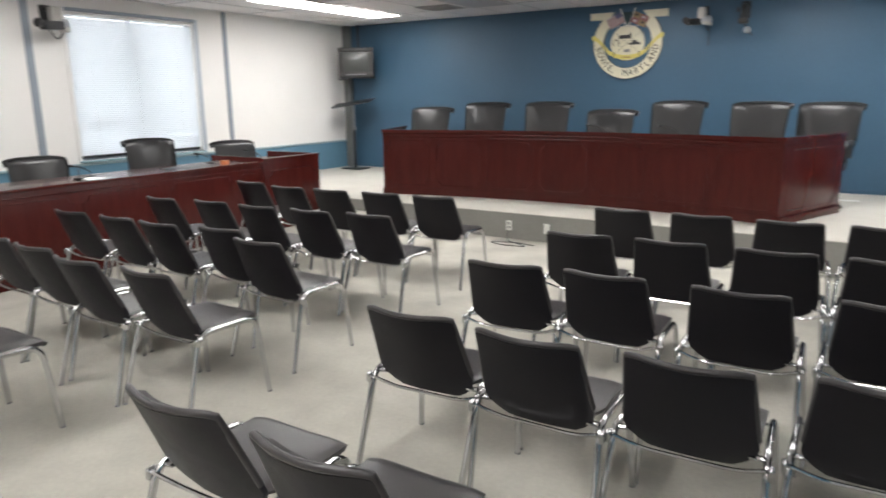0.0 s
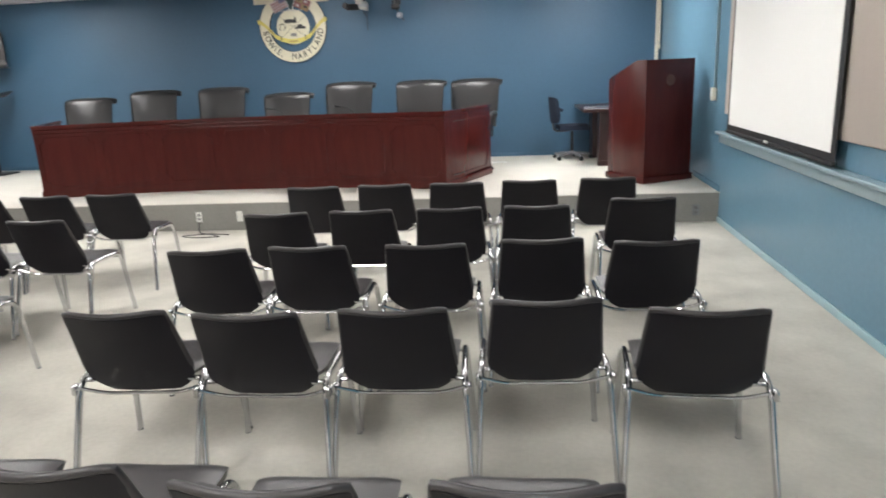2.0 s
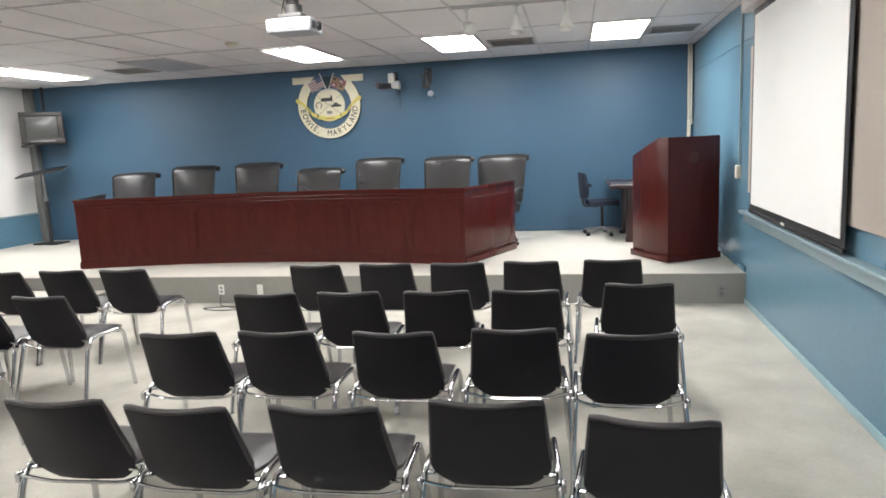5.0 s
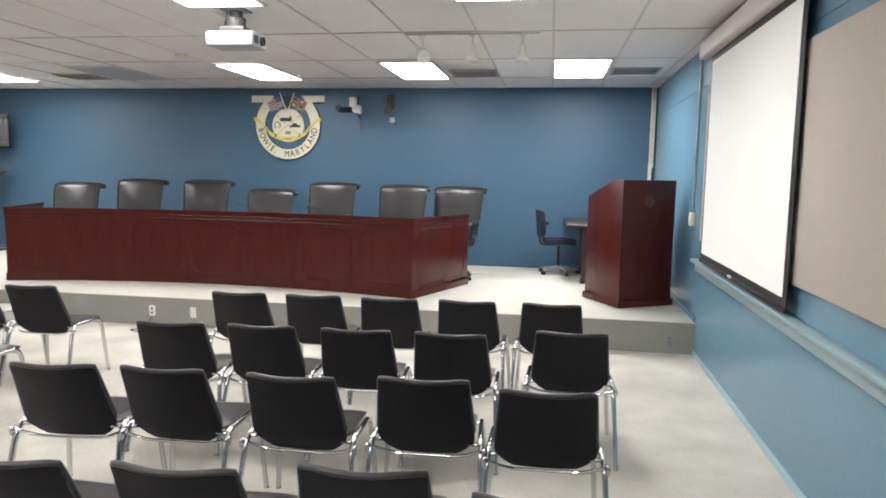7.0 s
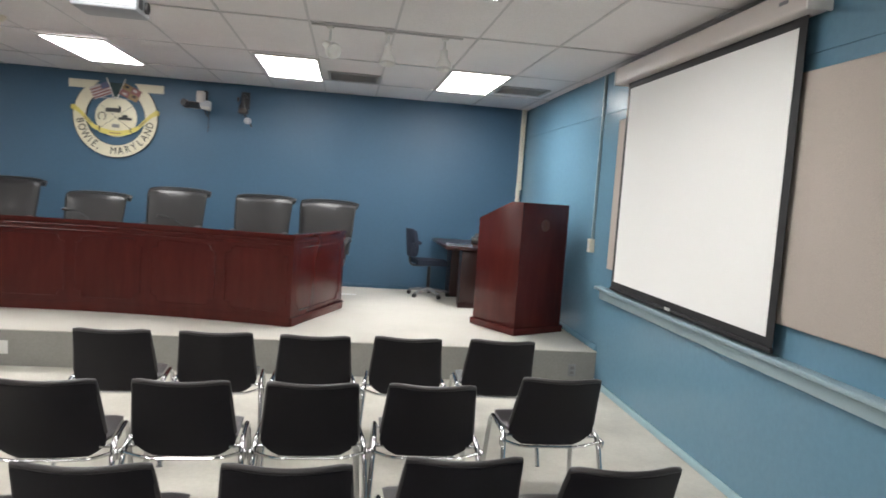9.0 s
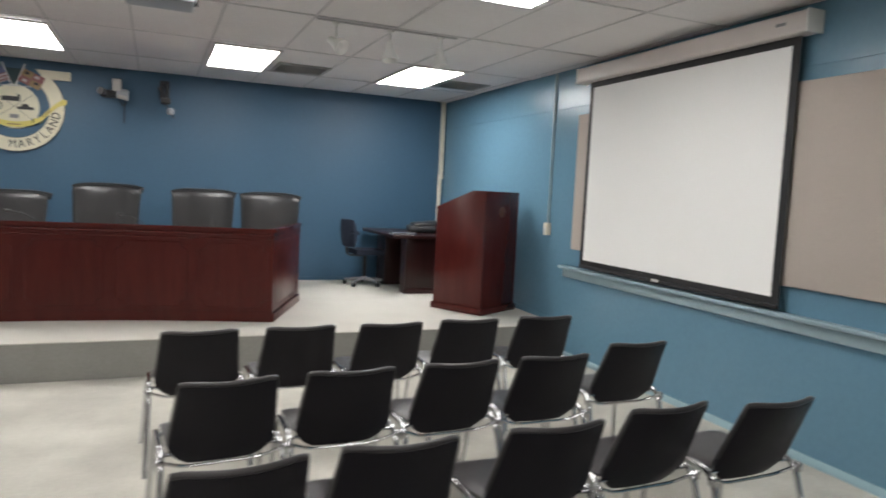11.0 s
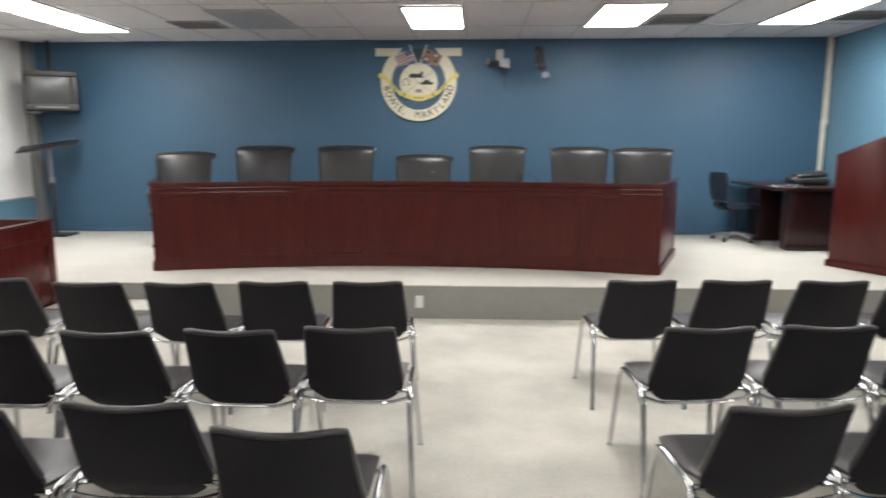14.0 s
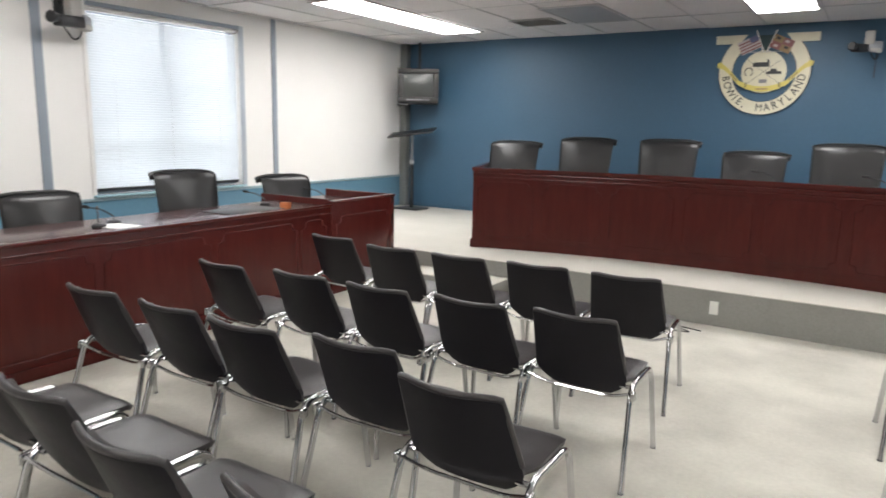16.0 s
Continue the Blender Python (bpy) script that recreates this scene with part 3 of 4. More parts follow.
part("upper_band", boxed(DX - 0.004, DX + 0.012, DY0, 6.095, DZ - 0.095, DZ - 0.080, bevel=0.005), MAHOGANY_TOP, desk)
part("base_moulding", boxed(DX - 0.004, DX + 0.020, DY0, DY1, 0.003, 0.085, bevel=0.005), MAHOGANY, desk)
part("desktop", boxed(DX - 0.75, DX - 0.036, DY0, 6.09, DZ - 0.055, DZ - 0.022, bevel=0.004), MAHOGANY_DESK, desk, "dark red-brown desktop")
part("cross_panel", boxed(DX - 0.95, DX - 0.04, 6.10, 6.13, DZ - 0.20, DZ + 0.035, bevel=0.004), MAHOGANY, desk)
part("wing_desktop", boxed(DX - 0.95, DX - 0.036, 6.135, DY1 - 0.035, DZ - 0.085, DZ - 0.055, bevel=0.004), MAHOGANY_DESK, desk)
part("wing_panel", boxed(DX - 0.95, DX - 0.036, DY1 - 0.03, DY1, 0.003, DZ + 0.02, bevel=0.004), MAHOGANY, desk)
part("end_panel", boxed(DX - 0.75, DX - 0.036, DY0, DY0 + 0.03, 0.003, DZ - 0.12, bevel=0.004), MAHOGANY, desk)
for y in (2.35, 3.3, 4.25, 5.2, 5.86):
    w = 0.88 if y < 5.5 else 0.34
    path = [Vector((DX, y + px, 0.445 + pz)) for px, pz in notched(w, 0.62, 0.06)]
    part("panel_moulding", tubed(path, 0.0062, 8, closed=True), MAHOGANY, desk)
path = [Vector((DX + 0.006, 6.6 + px, 0.445 + pz)) for px, pz in notched(0.86, 0.62, 0.06)]
part("panel_moulding", tubed(path, 0.0062, 8, closed=True), MAHOGANY, desk)


# ---- lectern ----
LM = pose(2.33, 7.75, STAGE_Z, 0, 0, 29)
lect = thing("lectern", LM, "tall dark red mahogany lectern with a sloped top", "lectern")
side = [(0.0, 0.004), (0.655, 0.004), (0.655, 1.15), (0.17, 1.342), (0.0, 1.342)]
turn = Matrix.Rotation(radians(90), 4, "Z")
for x0 in (0.0, 0.635):
    part("side_panel", prism(side, -x0, -x0 - 0.025, turn, 0.002), MAHOGANY, lect)
part("front_panel", boxed(0.0255, 0.6345, 0.0006, 0.030, 0.004, 1.3415, bevel=0.001), MAHOGANY, lect)
part("emblem", lathed([(0.06, 0), (0.06, 0.0012), (0.055, 0.0014)], 24, pose(0.33, 0.0007, 1.12, 90)), EMBLEM, lect, "faint dull gold round emblem")
part("back_panel", boxed(0.025, 0.635, 0.50, 0.52, 0.004, 0.80, bevel=0.002), MAHOGANY, lect)
part("shelf", boxed(0.025, 0.635, 0.036, 0.56, 0.80, 0.825, bevel=0.003), MAHOGANY_TOP, lect)
part("top", boxed(0.0255, 0.6345, 0.031, 0.17, 1.318, 1.3405, bevel=0.001), MAHOGANY_TOP, lect)
sl_len = math.hypot(0.485, 0.192)
part("reading_slope", boxed(0.026, 0.634, 0.0, sl_len, -0.03, -0.006, bevel=0.003, m=pose(0, 0.17, 1.342, -math.degrees(math.atan2(0.192, 0.485)))), MAHOGANY_TOP, lect)
for x0, x1, y0, y1 in ((-0.02, 0.68, -0.02, 0.0), (-0.02, 0.0, 0.0, 0.675), (0.66, 0.68, 0.0, 0.675)):
    part("base_moulding", boxed(x0, x1, y0, y1, 0.004, 0.075, bevel=0.005), MAHOGANY, lect)

# ---- side desk, task chair and bag behind the lectern ----
sd = thing("side_desk", pose(2.0, 9.3, STAGE_Z), "dark mahogany side desk against the wall", "desk")
part("desktop", boxed(-0.20, 0.94, -0.14, 1.26, 0.715, 0.752, bevel=0.006), DARKWOOD, sd)
part("front_panel", boxed(0.02, 0.90, 0.0, 0.025, 0.003, 0.714, bevel=0.003), DARKWOOD, sd)
part("near_pedestal", boxed(0.02, 0.06, 0.027, 0.20, 0.003, 0.714, bevel=0.003), DARKWOOD, sd)
part("far_pedestal", boxed(0.02, 0.50, 0.84, 1.20, 0.003, 0.714, bevel=0.003), DARKWOOD, sd)
part("base_moulding", boxed(-0.0, 0.91, -0.018, 0.0, 0.003, 0.07, bevel=0.004), DARKWOOD, sd)

lap = thing("laptop", pose(1.95, 9.32, STAGE_Z + 0.753, 0, 0, -6), "closed dark grey laptop on the side desk", "laptop")
part("lid", boxed(-0.13, 0.19, -0.10, 0.13, 0.012, 0.024, bevel=0.005), LAPGREY, lap)
part("base", boxed(-0.13, 0.19, -0.10, 0.13, 0.0, 0.0115, bevel=0.003), SILVERP, lap)
bag = bmesh.new()
box(bag, -0.22, 0.22, -0.14, 0.14, 0, 0.10, bevel=0.04, seg=4)
box(bag, -0.16, 0.20, -0.12, 0.1, 0.085, 0.15, bevel=0.03, seg=4, m=pose(0, 0, 0, 4, -6, 5))
solid("equipment_bag", bag, BLACKP, "black soft equipment bag on the side desk", "bag", m=pose(2.42, 9.75, STAGE_Z + 0.753, 0, 0, -10))


def star_base(t, mat, r=0.28, n=5):
    for k in range(n):
        a = k * math.tau / n + 0.3
        leg = part("leg", tubed([(0, 0, 0.085), (r * 0.5 * math.cos(a), r * 0.5 * math.sin(a), 0.085), (r * math.cos(a), r * math.sin(a), 0.062)], 0.018, 7), mat, t)
        part("caster", lathed([(0.012, -0.022), (0.027, -0.018), (0.027, 0.018), (0.012, 0.022)], 12, Matrix.Translation((r * math.cos(a), r * math.sin(a), 0.0275)) @ Matrix.Rotation(a, 4, "Z") @ pose(0, 0, 0, 90)), RUBBER, leg)
    part("hub", lathed([(0.04, 0.065), (0.045, 0.105), (0.03, 0.12)], 14), mat, t)


tc = thing("task_chair", pose(1.73, 10.12, STAGE_Z, 0, 0, -82), "small dark blue upholstered swivel task chair", "chair")
star_base(tc, GREYP, 0.27)
part("gas_column", tubed([(0, 0, 0.1), (0, 0, 0.40)], 0.022, 10), BLACKP, tc)
part("seat", sheet(lambda u, v: ((u - .5) * 0.44 * (1 - 0.12 * (2 * v - 1) ** 2), (v - .5) * 0.42, 0.505 - 0.012 * (2 * u - 1) ** 2 - 0.02 * max(0, 2 * v - 1.4)), 10, 10, lambda u, v: 0.065), FABRICBLUE, tc)
part("back_post", tubed(round_path([(0, -0.05, 0.41), (0, -0.27, 0.41), (0, -0.28, 0.75)], 0.08), 0.017, 7, 1.6), BLACKP, tc)
part("backrest", sheet(lambda u, v: ((u - .5) * (0.42 - 0.10 * (2 * v - 1) ** 4), -0.25 + 0.045 * (2 * u - 1) ** 2 - 0.03 * v, 0.54 + 0.35 * v - 0.035 * (2 * u - 1) ** 4 * (1 if v > .5 else -1)), 10, 12, lambda u, v: -0.055), FABRICBLUE, tc)


# ---- executive chairs ----
def executive_chair(m, drop, label, group, wide=1.0):
    """Faces +y; its top is 1.2 m over the ground, less drop."""
    t = thing("executive_chair", m, label, "chair", group)
    star_base(t, BLACKP, 0.31)
    s = -drop
    part("gas_column", tubed([(0, 0, 0.1), (0, 0, 0.40 + s)], 0.03, 10), CHROME, t)
    part("seat", sheet(lambda u, v: ((u - .5) * 0.54, -0.22 + v * 0.50, 0.50 + s + 0.02 * math.sin(math.pi * u) - 0.05 * max(0, v - 0.8) * 5 * max(0, v - 0.8) * 4), 10, 10, lambda u, v: 0.11), LEATHER, t)

    def back(u, v):
        q = 2 * u - 1
        roll = max(0.0, (v - 0.84) / 0.16)
        w = (0.61 + 0.07 * v - 0.03 * roll ** 2) * wide
        y = -0.20 - 0.14 * v - 0.10 * roll ** 1.8 + 0.065 * (1 - abs(q) ** 2.6) * math.sin(math.pi * min(1, v * 1.02)) ** 0.6
        z = 0.52 + s + 0.68 * v - 0.055 * roll ** 2.4 - 0.022 * abs(q) ** 5 * v + 0.006 * math.sin(math.pi * u) * v
        return (q * w / 2, y, z)
    part("backrest", sheet(back, 16, 22, lambda u, v: -(0.05 + 0.045 * math.sin(math.pi * u) * (1 - v * 0.5))), LEATHER, t, "padded black leather back with a rolled top")
    edge = [Vector(back(0.0, v / 10)) for v in range(3, 10)] + [Vector(back(u / 14, 0.95)) + Vector((0, 0, 0.004)) for u in range(15)] + [Vector(back(1.0, v / 10)) for v in range(9, 2, -1)]
    edge = [p + Vector((0, 0.007, 0)) for p in edge]
    rl = [Vector(back(u / 14, 0.97)) + Vector((0, -0.045, -0.024)) for u in range(15)]
    rl = [rl[0] + Vector((-0.022, -0.004, -0.006))] + rl + [rl[-1] + Vector((0.022, -0.004, -0.006))]
    part("top_roll", tubed(rl, 0.037, 12), LEATHER, t, "rolled leather top edge")
    part("piping", tubed(edge, 0.0105, 7), RUBBER, t, "black piping round the back")
    for sx in (-1, 1):
        part("armrest", tubed(round_path([(sx * 0.29, 0.12, 0.50 + s), (sx * 0.31, 0.14, 0.70 + s), (sx * 0.31, -0.16, 0.72 + s), (sx * 0.28, -0.26, 0.66 + s)], 0.08), 0.024, 8, 1.3), BLACKP, t)
    return t


tops = ((-5.25, 1.46), (-4.255, 1.53), (-3.23, 1.535), (-2.31, 1.425), (-1.41, 1.535), (-0.425, 1.52), (0.32, 1.51))
yaws = (8, 4, 3, -3, -4, -7, -10)
for (x, top), yaw in zip(tops, yaws):
    drop = STAGE_Z + 1.2 - top - 0.045
    executive_chair(pose(x, 9.30, STAGE_Z, 0, 0, 180 + yaw), drop, "black leather executive chair behind the dais" if drop < 0.03 else "black leather executive chair, lowered, behind the dais", "executive chairs behind the dais")
for y, top, yaw in ((4.03, 1.035, -104), (5.37, 1.155, -110), (6.72, 1.05, -108)):
    executive_chair(pose(-6.47, y, 0, 0, 0, yaw), 1.2 - top - 0.05, "black leather executive chair at the staff desk", "executive chairs at the staff desk", 0.86)


# ---- stacking chairs of the audience ----
def stacking_chair():
    """Faces +y; the middle of its back's top edge is over the origin, 0.79 m up."""
    t = thing("stacking_chair", pose(0, 0, 0), "black padded stacking chair with a chrome tube frame", "chair", "audience chairs")

    def half(v):
        if v < 0.24:
            return 0.140 + (0.225 - 0.140) * math.sin(math.pi / 2 * v / 0.24) ** 0.85
        return 0.225 - 0.029 * ((v - 0.24) / 0.76) ** 0.9

    def back(u, v):
        s = 2 * u - 1
        x = s * half(v)
        y = 0.165 - 0.165 * v - 0.048 * (1 - s * s) * (0.35 + 0.65 * v) + 0.026
        z = 0.405 + 0.382 * v + 0.006 * s * s * v - 0.009 * abs(s) ** 9 * v ** 6
        return (x, y, z)
    part("backrest", sheet(back, 16, 18, lambda u, v: -0.020), SHELL, t, "black back shell")
    rim = [Vector(back(0.0, v)) for v in (0.30, 0.5, 0.7, 0.86, 0.95)]
    rim += [Vector(back(u / 16, 1.0)) + Vector((0, 0, 0.002)) for u in range(0, 17)]
    rim += [Vector(back(1.0, v)) for v in (0.95, 0.86, 0.7, 0.5, 0.30)]
    bm = bmesh.new()
    tube(bm, [p + Vector((0, -0.010, 0)) for p in rim], 0.0118, 10)
    part("back_rim", bm, VINYL, t, "rounded dark grey vinyl rim")
    part("back_pad", sheet(lambda u, v: (lambda p: (p[0] * 0.92, p[1] + 0.001, p[2]))(back(u, 0.10 + 0.86 * v)), 10, 10, lambda u, v: 0.020 * min(1, 8 * u * (1 - u) + 0.2)), VINYL, t)

    def seat(u, v):
        s = 2 * u - 1
        w = 0.135 + 0.085 * min(1.0, v / 0.32) ** 0.6 - 0.035 * (max(0, v - 0.88) / 0.12) ** 2
        z = 0.462 + 0.008 * s * s + 0.006 * v - 0.012 * abs(s) ** 6 - 0.030 * max(0, (v - 0.86) / 0.14) ** 2 - 0.02 * (1 - v) ** 4
        return (s * w, 0.165 + 0.405 * v, z)
    part("seat", sheet(seat, 14, 16, lambda u, v: 0.042 * (0.35 + 0.65 * min(1, 5 * u * (1 - u) + 0.3)) * (0.4 + 0.6 * min(1, v * 3))), VINYL, t, "dark grey vinyl seat pad")
    for sx in (-1, 1):
        pts = round_path([(sx * 0.279, -0.010, 0.004), (sx * 0.254, 0.122, 0.466), (sx * 0.240, 0.505, 0.452), (sx * 0.272, 0.540, 0.004)], 0.085, 7)
        o = part("leg_frame", tubed(pts, 0.0152, 10, 0.88), CHROME, t)
        for p in (pts[0], pts[-1]):
            part("glide", lathed([(0.0145, 0), (0.0145, 0.008), (0.010, 0.012)], 10, Matrix.Translation((p.x, p.y, 0))), GREYP, o)
        part("gang_bracket", boxed(sx * 0.270 - 0.010, sx * 0.270 + 0.010, 0.085, 0.127, 0.405, 0.450, bevel=0.008, seg=3), CHROME, o)
        part("shell_tab", boxed(sx * 0.225 - 0.030, sx * 0.225 + 0.022, 0.135, 0.165, 0.446, 0.456, bevel=0.003), CHROME, o)
    part("rear_crossbar", tubed(round_path([(-0.256, 0.098, 0.438), (-0.165, 0.135, 0.394), (0.165, 0.135, 0.394), (0.256, 0.098, 0.438)], 0.09), 0.0078, 8), CHROME, t)
    part("front_crossbar", tubed([(-0.242, 0.46, 0.436), (0.242, 0.46, 0.436)], 0.008, 7), CHROME, t)
    part("stacking_bar", tubed([(-0.246, 0.505, 0.415), (0.246, 0.505, 0.415)], 0.006, 7), CHROME, t)
    return t


SEATS = {
    "R1": ((-0.66, 5.172, 3.2), (-0.096, 5.2, 2.3), (0.472, 5.208, 2.4), (1.028, 5.249, -2.5), (1.626, 5.278, -2)),
    "R2": ((-0.603, 4.157, 5.5), (-0.058, 4.202, 1.5), (0.509, 4.223, 2.7), (1.057, 4.245, -0.7), (1.742, 4.428, 0.1)),
    "R3": ((-0.654, 3.253, 6.2), (-0.137, 3.296, 0.3), (0.475, 3.305, 0.5), (1.063, 3.382, 2.4), (1.612, 3.316, 2)),
    "R4": ((-0.609, 2.335, 3.3), (-0.081, 2.311, 0.7), (0.474, 2.354, 1.7), (1.046, 2.452, 3), (1.602, 2.34, -3.1)),
    "R5": ((-0.741, 1.315, 1), (-0.183, 1.303, 0.7), (0.378, 1.254, 1.1), (0.951, 1.275, 0.6)),
    "L1": ((-4.549, 5.058, -2.7), (-3.921, 4.957, 1), (-3.388, 4.981, -0), (-2.843, 5.038, 1.8), (-2.286, 5.061, 3.4)),
    "L2": ((-4.392, 3.884, -2.2), (-3.82, 3.958, -0.6), (-3.275, 3.967, -0.5), (-2.739, 4.016, -1.3), (-2.217, 4.083, -0.1)),
    "L3": ((-4.387, 3.073, 1.3), (-3.815, 3.094, 0.3), (-3.317, 3.092, -0.1), (-2.775, 3.177, 1.2), (-2.227, 3.01, -0.1)),
    "L4": ((-3.86, 2.26, 0), (-3.31, 2.235, 0), (-2.74, 2.17, 0.4), (-2.17, 2.205, -1)),
    "L5": ((-2.75, 1.33, 0),),
}
first = None
for row in SEATS.values():
    for x, y, yaw in row:
        m = pose(x, y, 0, 0, 0, yaw)
        if first is None:
            first = stacking_chair()
            first.matrix_world = m
        else:
            copy_thing(first, m)


# ---- projection screen, wall panels, electrics ----
scr = thing("projection_screen", SKEW @ pose(XR, 0, 0), "white projection screen with black border, pulled down", "screen")
part("case", boxed(-0.145, -0.01, 4.40, 6.95, 2.735, 2.875, bevel=0.018, seg=3), CASE, scr, "long off-white screen case")
for y0, y1 in ((4.38, 4.40), (6.95, 6.97)):
    part("end_cap", boxed(-0.148, -0.008, y0, y1, 2.732, 2.878, bevel=0.006), WHITEP, scr)
part("badge", boxed(-0.147, -0.144, 4.55, 4.63, 2.80, 2.82), GREYP, scr)
part("fabric_border", boxed(-0.066, -0.063, 4.485, 6.83, 0.985, 2.745), SCREENBLACK, scr, "black border of the screen")
part("fabric", boxed(-0.0705, -0.067, 4.55, 6.77, 1.035, 2.68), SCREEN, scr, "white screen surface")
part("weight_bar", boxed(-0.078, -0.055, 4.485, 6.83, 0.955, 0.984, bevel=0.006), SCREENBLACK, scr)
part("pull_tab", boxed(-0.088, -0.078, 5.66, 5.74, 0.972, 0.994, bevel=0.004), WHITEP, scr)
for y0, y1 in ((2.15, 4.60), (4.615, 7.05)):
    t = thing("acoustic_panel", SKEW @ pose(XR, y0, 1.115), "beige fabric-covered acoustic wall panel", "wall panel", "acoustic panels")
    part("backing_board", boxed(-0.012, 0, 0.006, y1 - y0 - 0.006, 0.006, 1.329), GREYP, t)
    part("fabric_face", boxed(-0.038, -0.0125, 0, y1 - y0, 0, 1.335, bevel=0.010, seg=3), FABRIC, t)

sw = thing("wall_switch_box", SKEW @ pose(XR, 7.55, 1.285), "cream surface switch box with conduit", "switch box")
part("box", boxed(-0.045, 0, -0.04, 0.04, -0.065, 0.065, bevel=0.006), CREAMP, sw)
part("switch", boxed(-0.052, -0.045, -0.012, 0.012, -0.02, 0.02, bevel=0.003), WHITEP, sw)
part("conduit", boxed(-0.022, 0, -0.011, 0.011, 0.066, ZC - 1.295, bevel=0.004), RAILBLUE, sw)
pipe = thing("corner_conduit", pose(XR, YB, STAGE_Z), "cream painted pipe and channel in the room corner", "pipe")
part("channel", boxed(-0.035, 0.012, -0.05, -0.002, 0.0, 1.56, bevel=0.006), CREAMP, pipe)
part("channel", boxed(-0.030, -0.004, -0.045, -0.002, 1.561, ZC - STAGE_Z, bevel=0.006), CREAMP, pipe)
part("riser_pipe", tubed([(0.018, -0.03, 1.50), (0.018, -0.03, ZC - STAGE_Z)], 0.016, 10), CREAMP, pipe)
part("coupling", lathed([(0.022, 0), (0.024, 0.01), (0.024, 0.05), (0.02, 0.06)], 12, pose(0.018, -0.03, 1.50)), CREAMP, pipe)


def outlet(x, z, cover=False, mat=WHITEP):
    t = thing("wall_outlet", pose(x, STAGE_Y + 0.006, z), "white blank wall plate on stage riser" if cover else ("white" if mat is WHITEP else "grey") + " duplex power outlet on stage riser", "outlet", "riser outlets")
    part("plate", boxed(-0.035, 0.035, -0.007, 0, -0.057, 0.057, bevel=0.003), mat, t)
    if not cover:
        for dz in (-0.022, 0.022):
            s = part("socket", boxed(-0.016, 0.016, -0.0095, -0.007, dz - 0.014, dz + 0.014, bevel=0.002), VENTDARK if mat is GREYP else GREYP, t)


outlet(-2.63, 0.16)
outlet(-2.155, 0.16, True)
outlet(2.775, 0.13, False, GREYP)
solid("floor_cable", tubed(round_path([(-2.62, 7.16, 0.10), (-2.60, 7.08, 0.006), (-2.35, 6.95, 0.006), (-2.25, 6.88, 0.006), (-2.55, 6.84, 0.006), (-2.75, 6.93, 0.006), (-2.45, 7.03, 0.006), (-2.2, 6.97, 0.006)], 0.08), 0.005, 6), BLACKP, "loose black cable coiled on the carpet", "cable")


# ---- television and stand in the corner ----
tv = thing("television", pose(-7.29, 10.20, 2.25, 0, 0, 32) @ Matrix.Scale(0.92, 4), "old grey tube television hung from ceiling", "television")
bm = bmesh.new()
for x0, x1, z0, z1 in ((-0.345, 0.345, 0.205, 0.28), (-0.345, 0.345, -0.28, -0.185), (-0.345, -0.255, -0.184, 0.204), (0.255, 0.345, -0.184, 0.204)):
    box(bm, x0, x1, -0.08, 0.0, z0, z1, bevel=0.012, seg=3)
part("bezel", bm, TVBODY, tv)
part("screen_surround", boxed(-0.256, 0.256, -0.05, -0.01, -0.186, 0.206), BLACKP, tv)
part("tube", sheet(lambda u, v: ((u - .5) * 0.49, -0.052 - 0.022 * (1 - (2 * u - 1) ** 2) * (1 - (2 * v - 1) ** 2), 0.01 + (v - .5) * 0.37), 12, 12, lambda u, v: 0.006), TVGLASS, tv, "dull grey glass screen")
part("control_strip", boxed(-0.20, 0.20, -0.084, -0.080, -0.245, -0.222, bevel=0.0015), GREYP, tv)
part("housing", prism([(-0.32, -0.26), (0.32, -0.26), (0.32, 0.26), (-0.32, 0.26)], 0.0, 0.14, None, 0.02), TVBODY, tv)
part("rear_housing", prism([(-0.22, -0.2), (0.22, -0.2), (0.22, 0.2), (-0.22, 0.2)], 0.14, 0.30, None, 0.03), TVBODY, tv)
part("receiver_box", boxed(-0.35, -0.15, -0.12, 0.05, -0.335, -0.301, bevel=0.005), BLACKP, tv)
part("shelf", boxed(-0.33, 0.33, -0.04, 0.34, -0.30, -0.282, bevel=0.004), BLACKP, tv)
part("hanger", tubed([(0.0, 0.38, -0.29), (0.0, 0.38, (ZC - 2.25) / 0.92)], 0.025, 8), BLACKP, tv)
part("hanger_arm", boxed(-0.02, 0.02, 0.30, 0.40, -0.30, -0.283, bevel=0.003), BLACKP, tv)

st = thing("equipment_stand", pose(-7.38, 10.18, STAGE_Z), "black metal pole stand with a flat tray", "stand")
part("base_plate", boxed(-0.22, 0.22, -0.17, 0.17, 0.0, 0.025, bevel=0.008), BLACKP, st)
part("lower_pole", tubed([(0, 0, 0.02), (0, 0, 0.75)], 0.028, 10), BLACKP, st)
part("upper_pole", tubed([(0, 0, 0.74), (0, 0, 1.19)], 0.02, 10), GREYP, st)
part("collar", lathed([(0.036, 0.72), (0.036, 0.78), (0.024, 0.79)], 12), GREYP, st)
part("tray", boxed(-0.36, 0.36, -0.24, 0.24, 0, 0.022, bevel=0.006, m=pose(0, 0, 1.20, 8, -8, 25)), BLACKP, st)


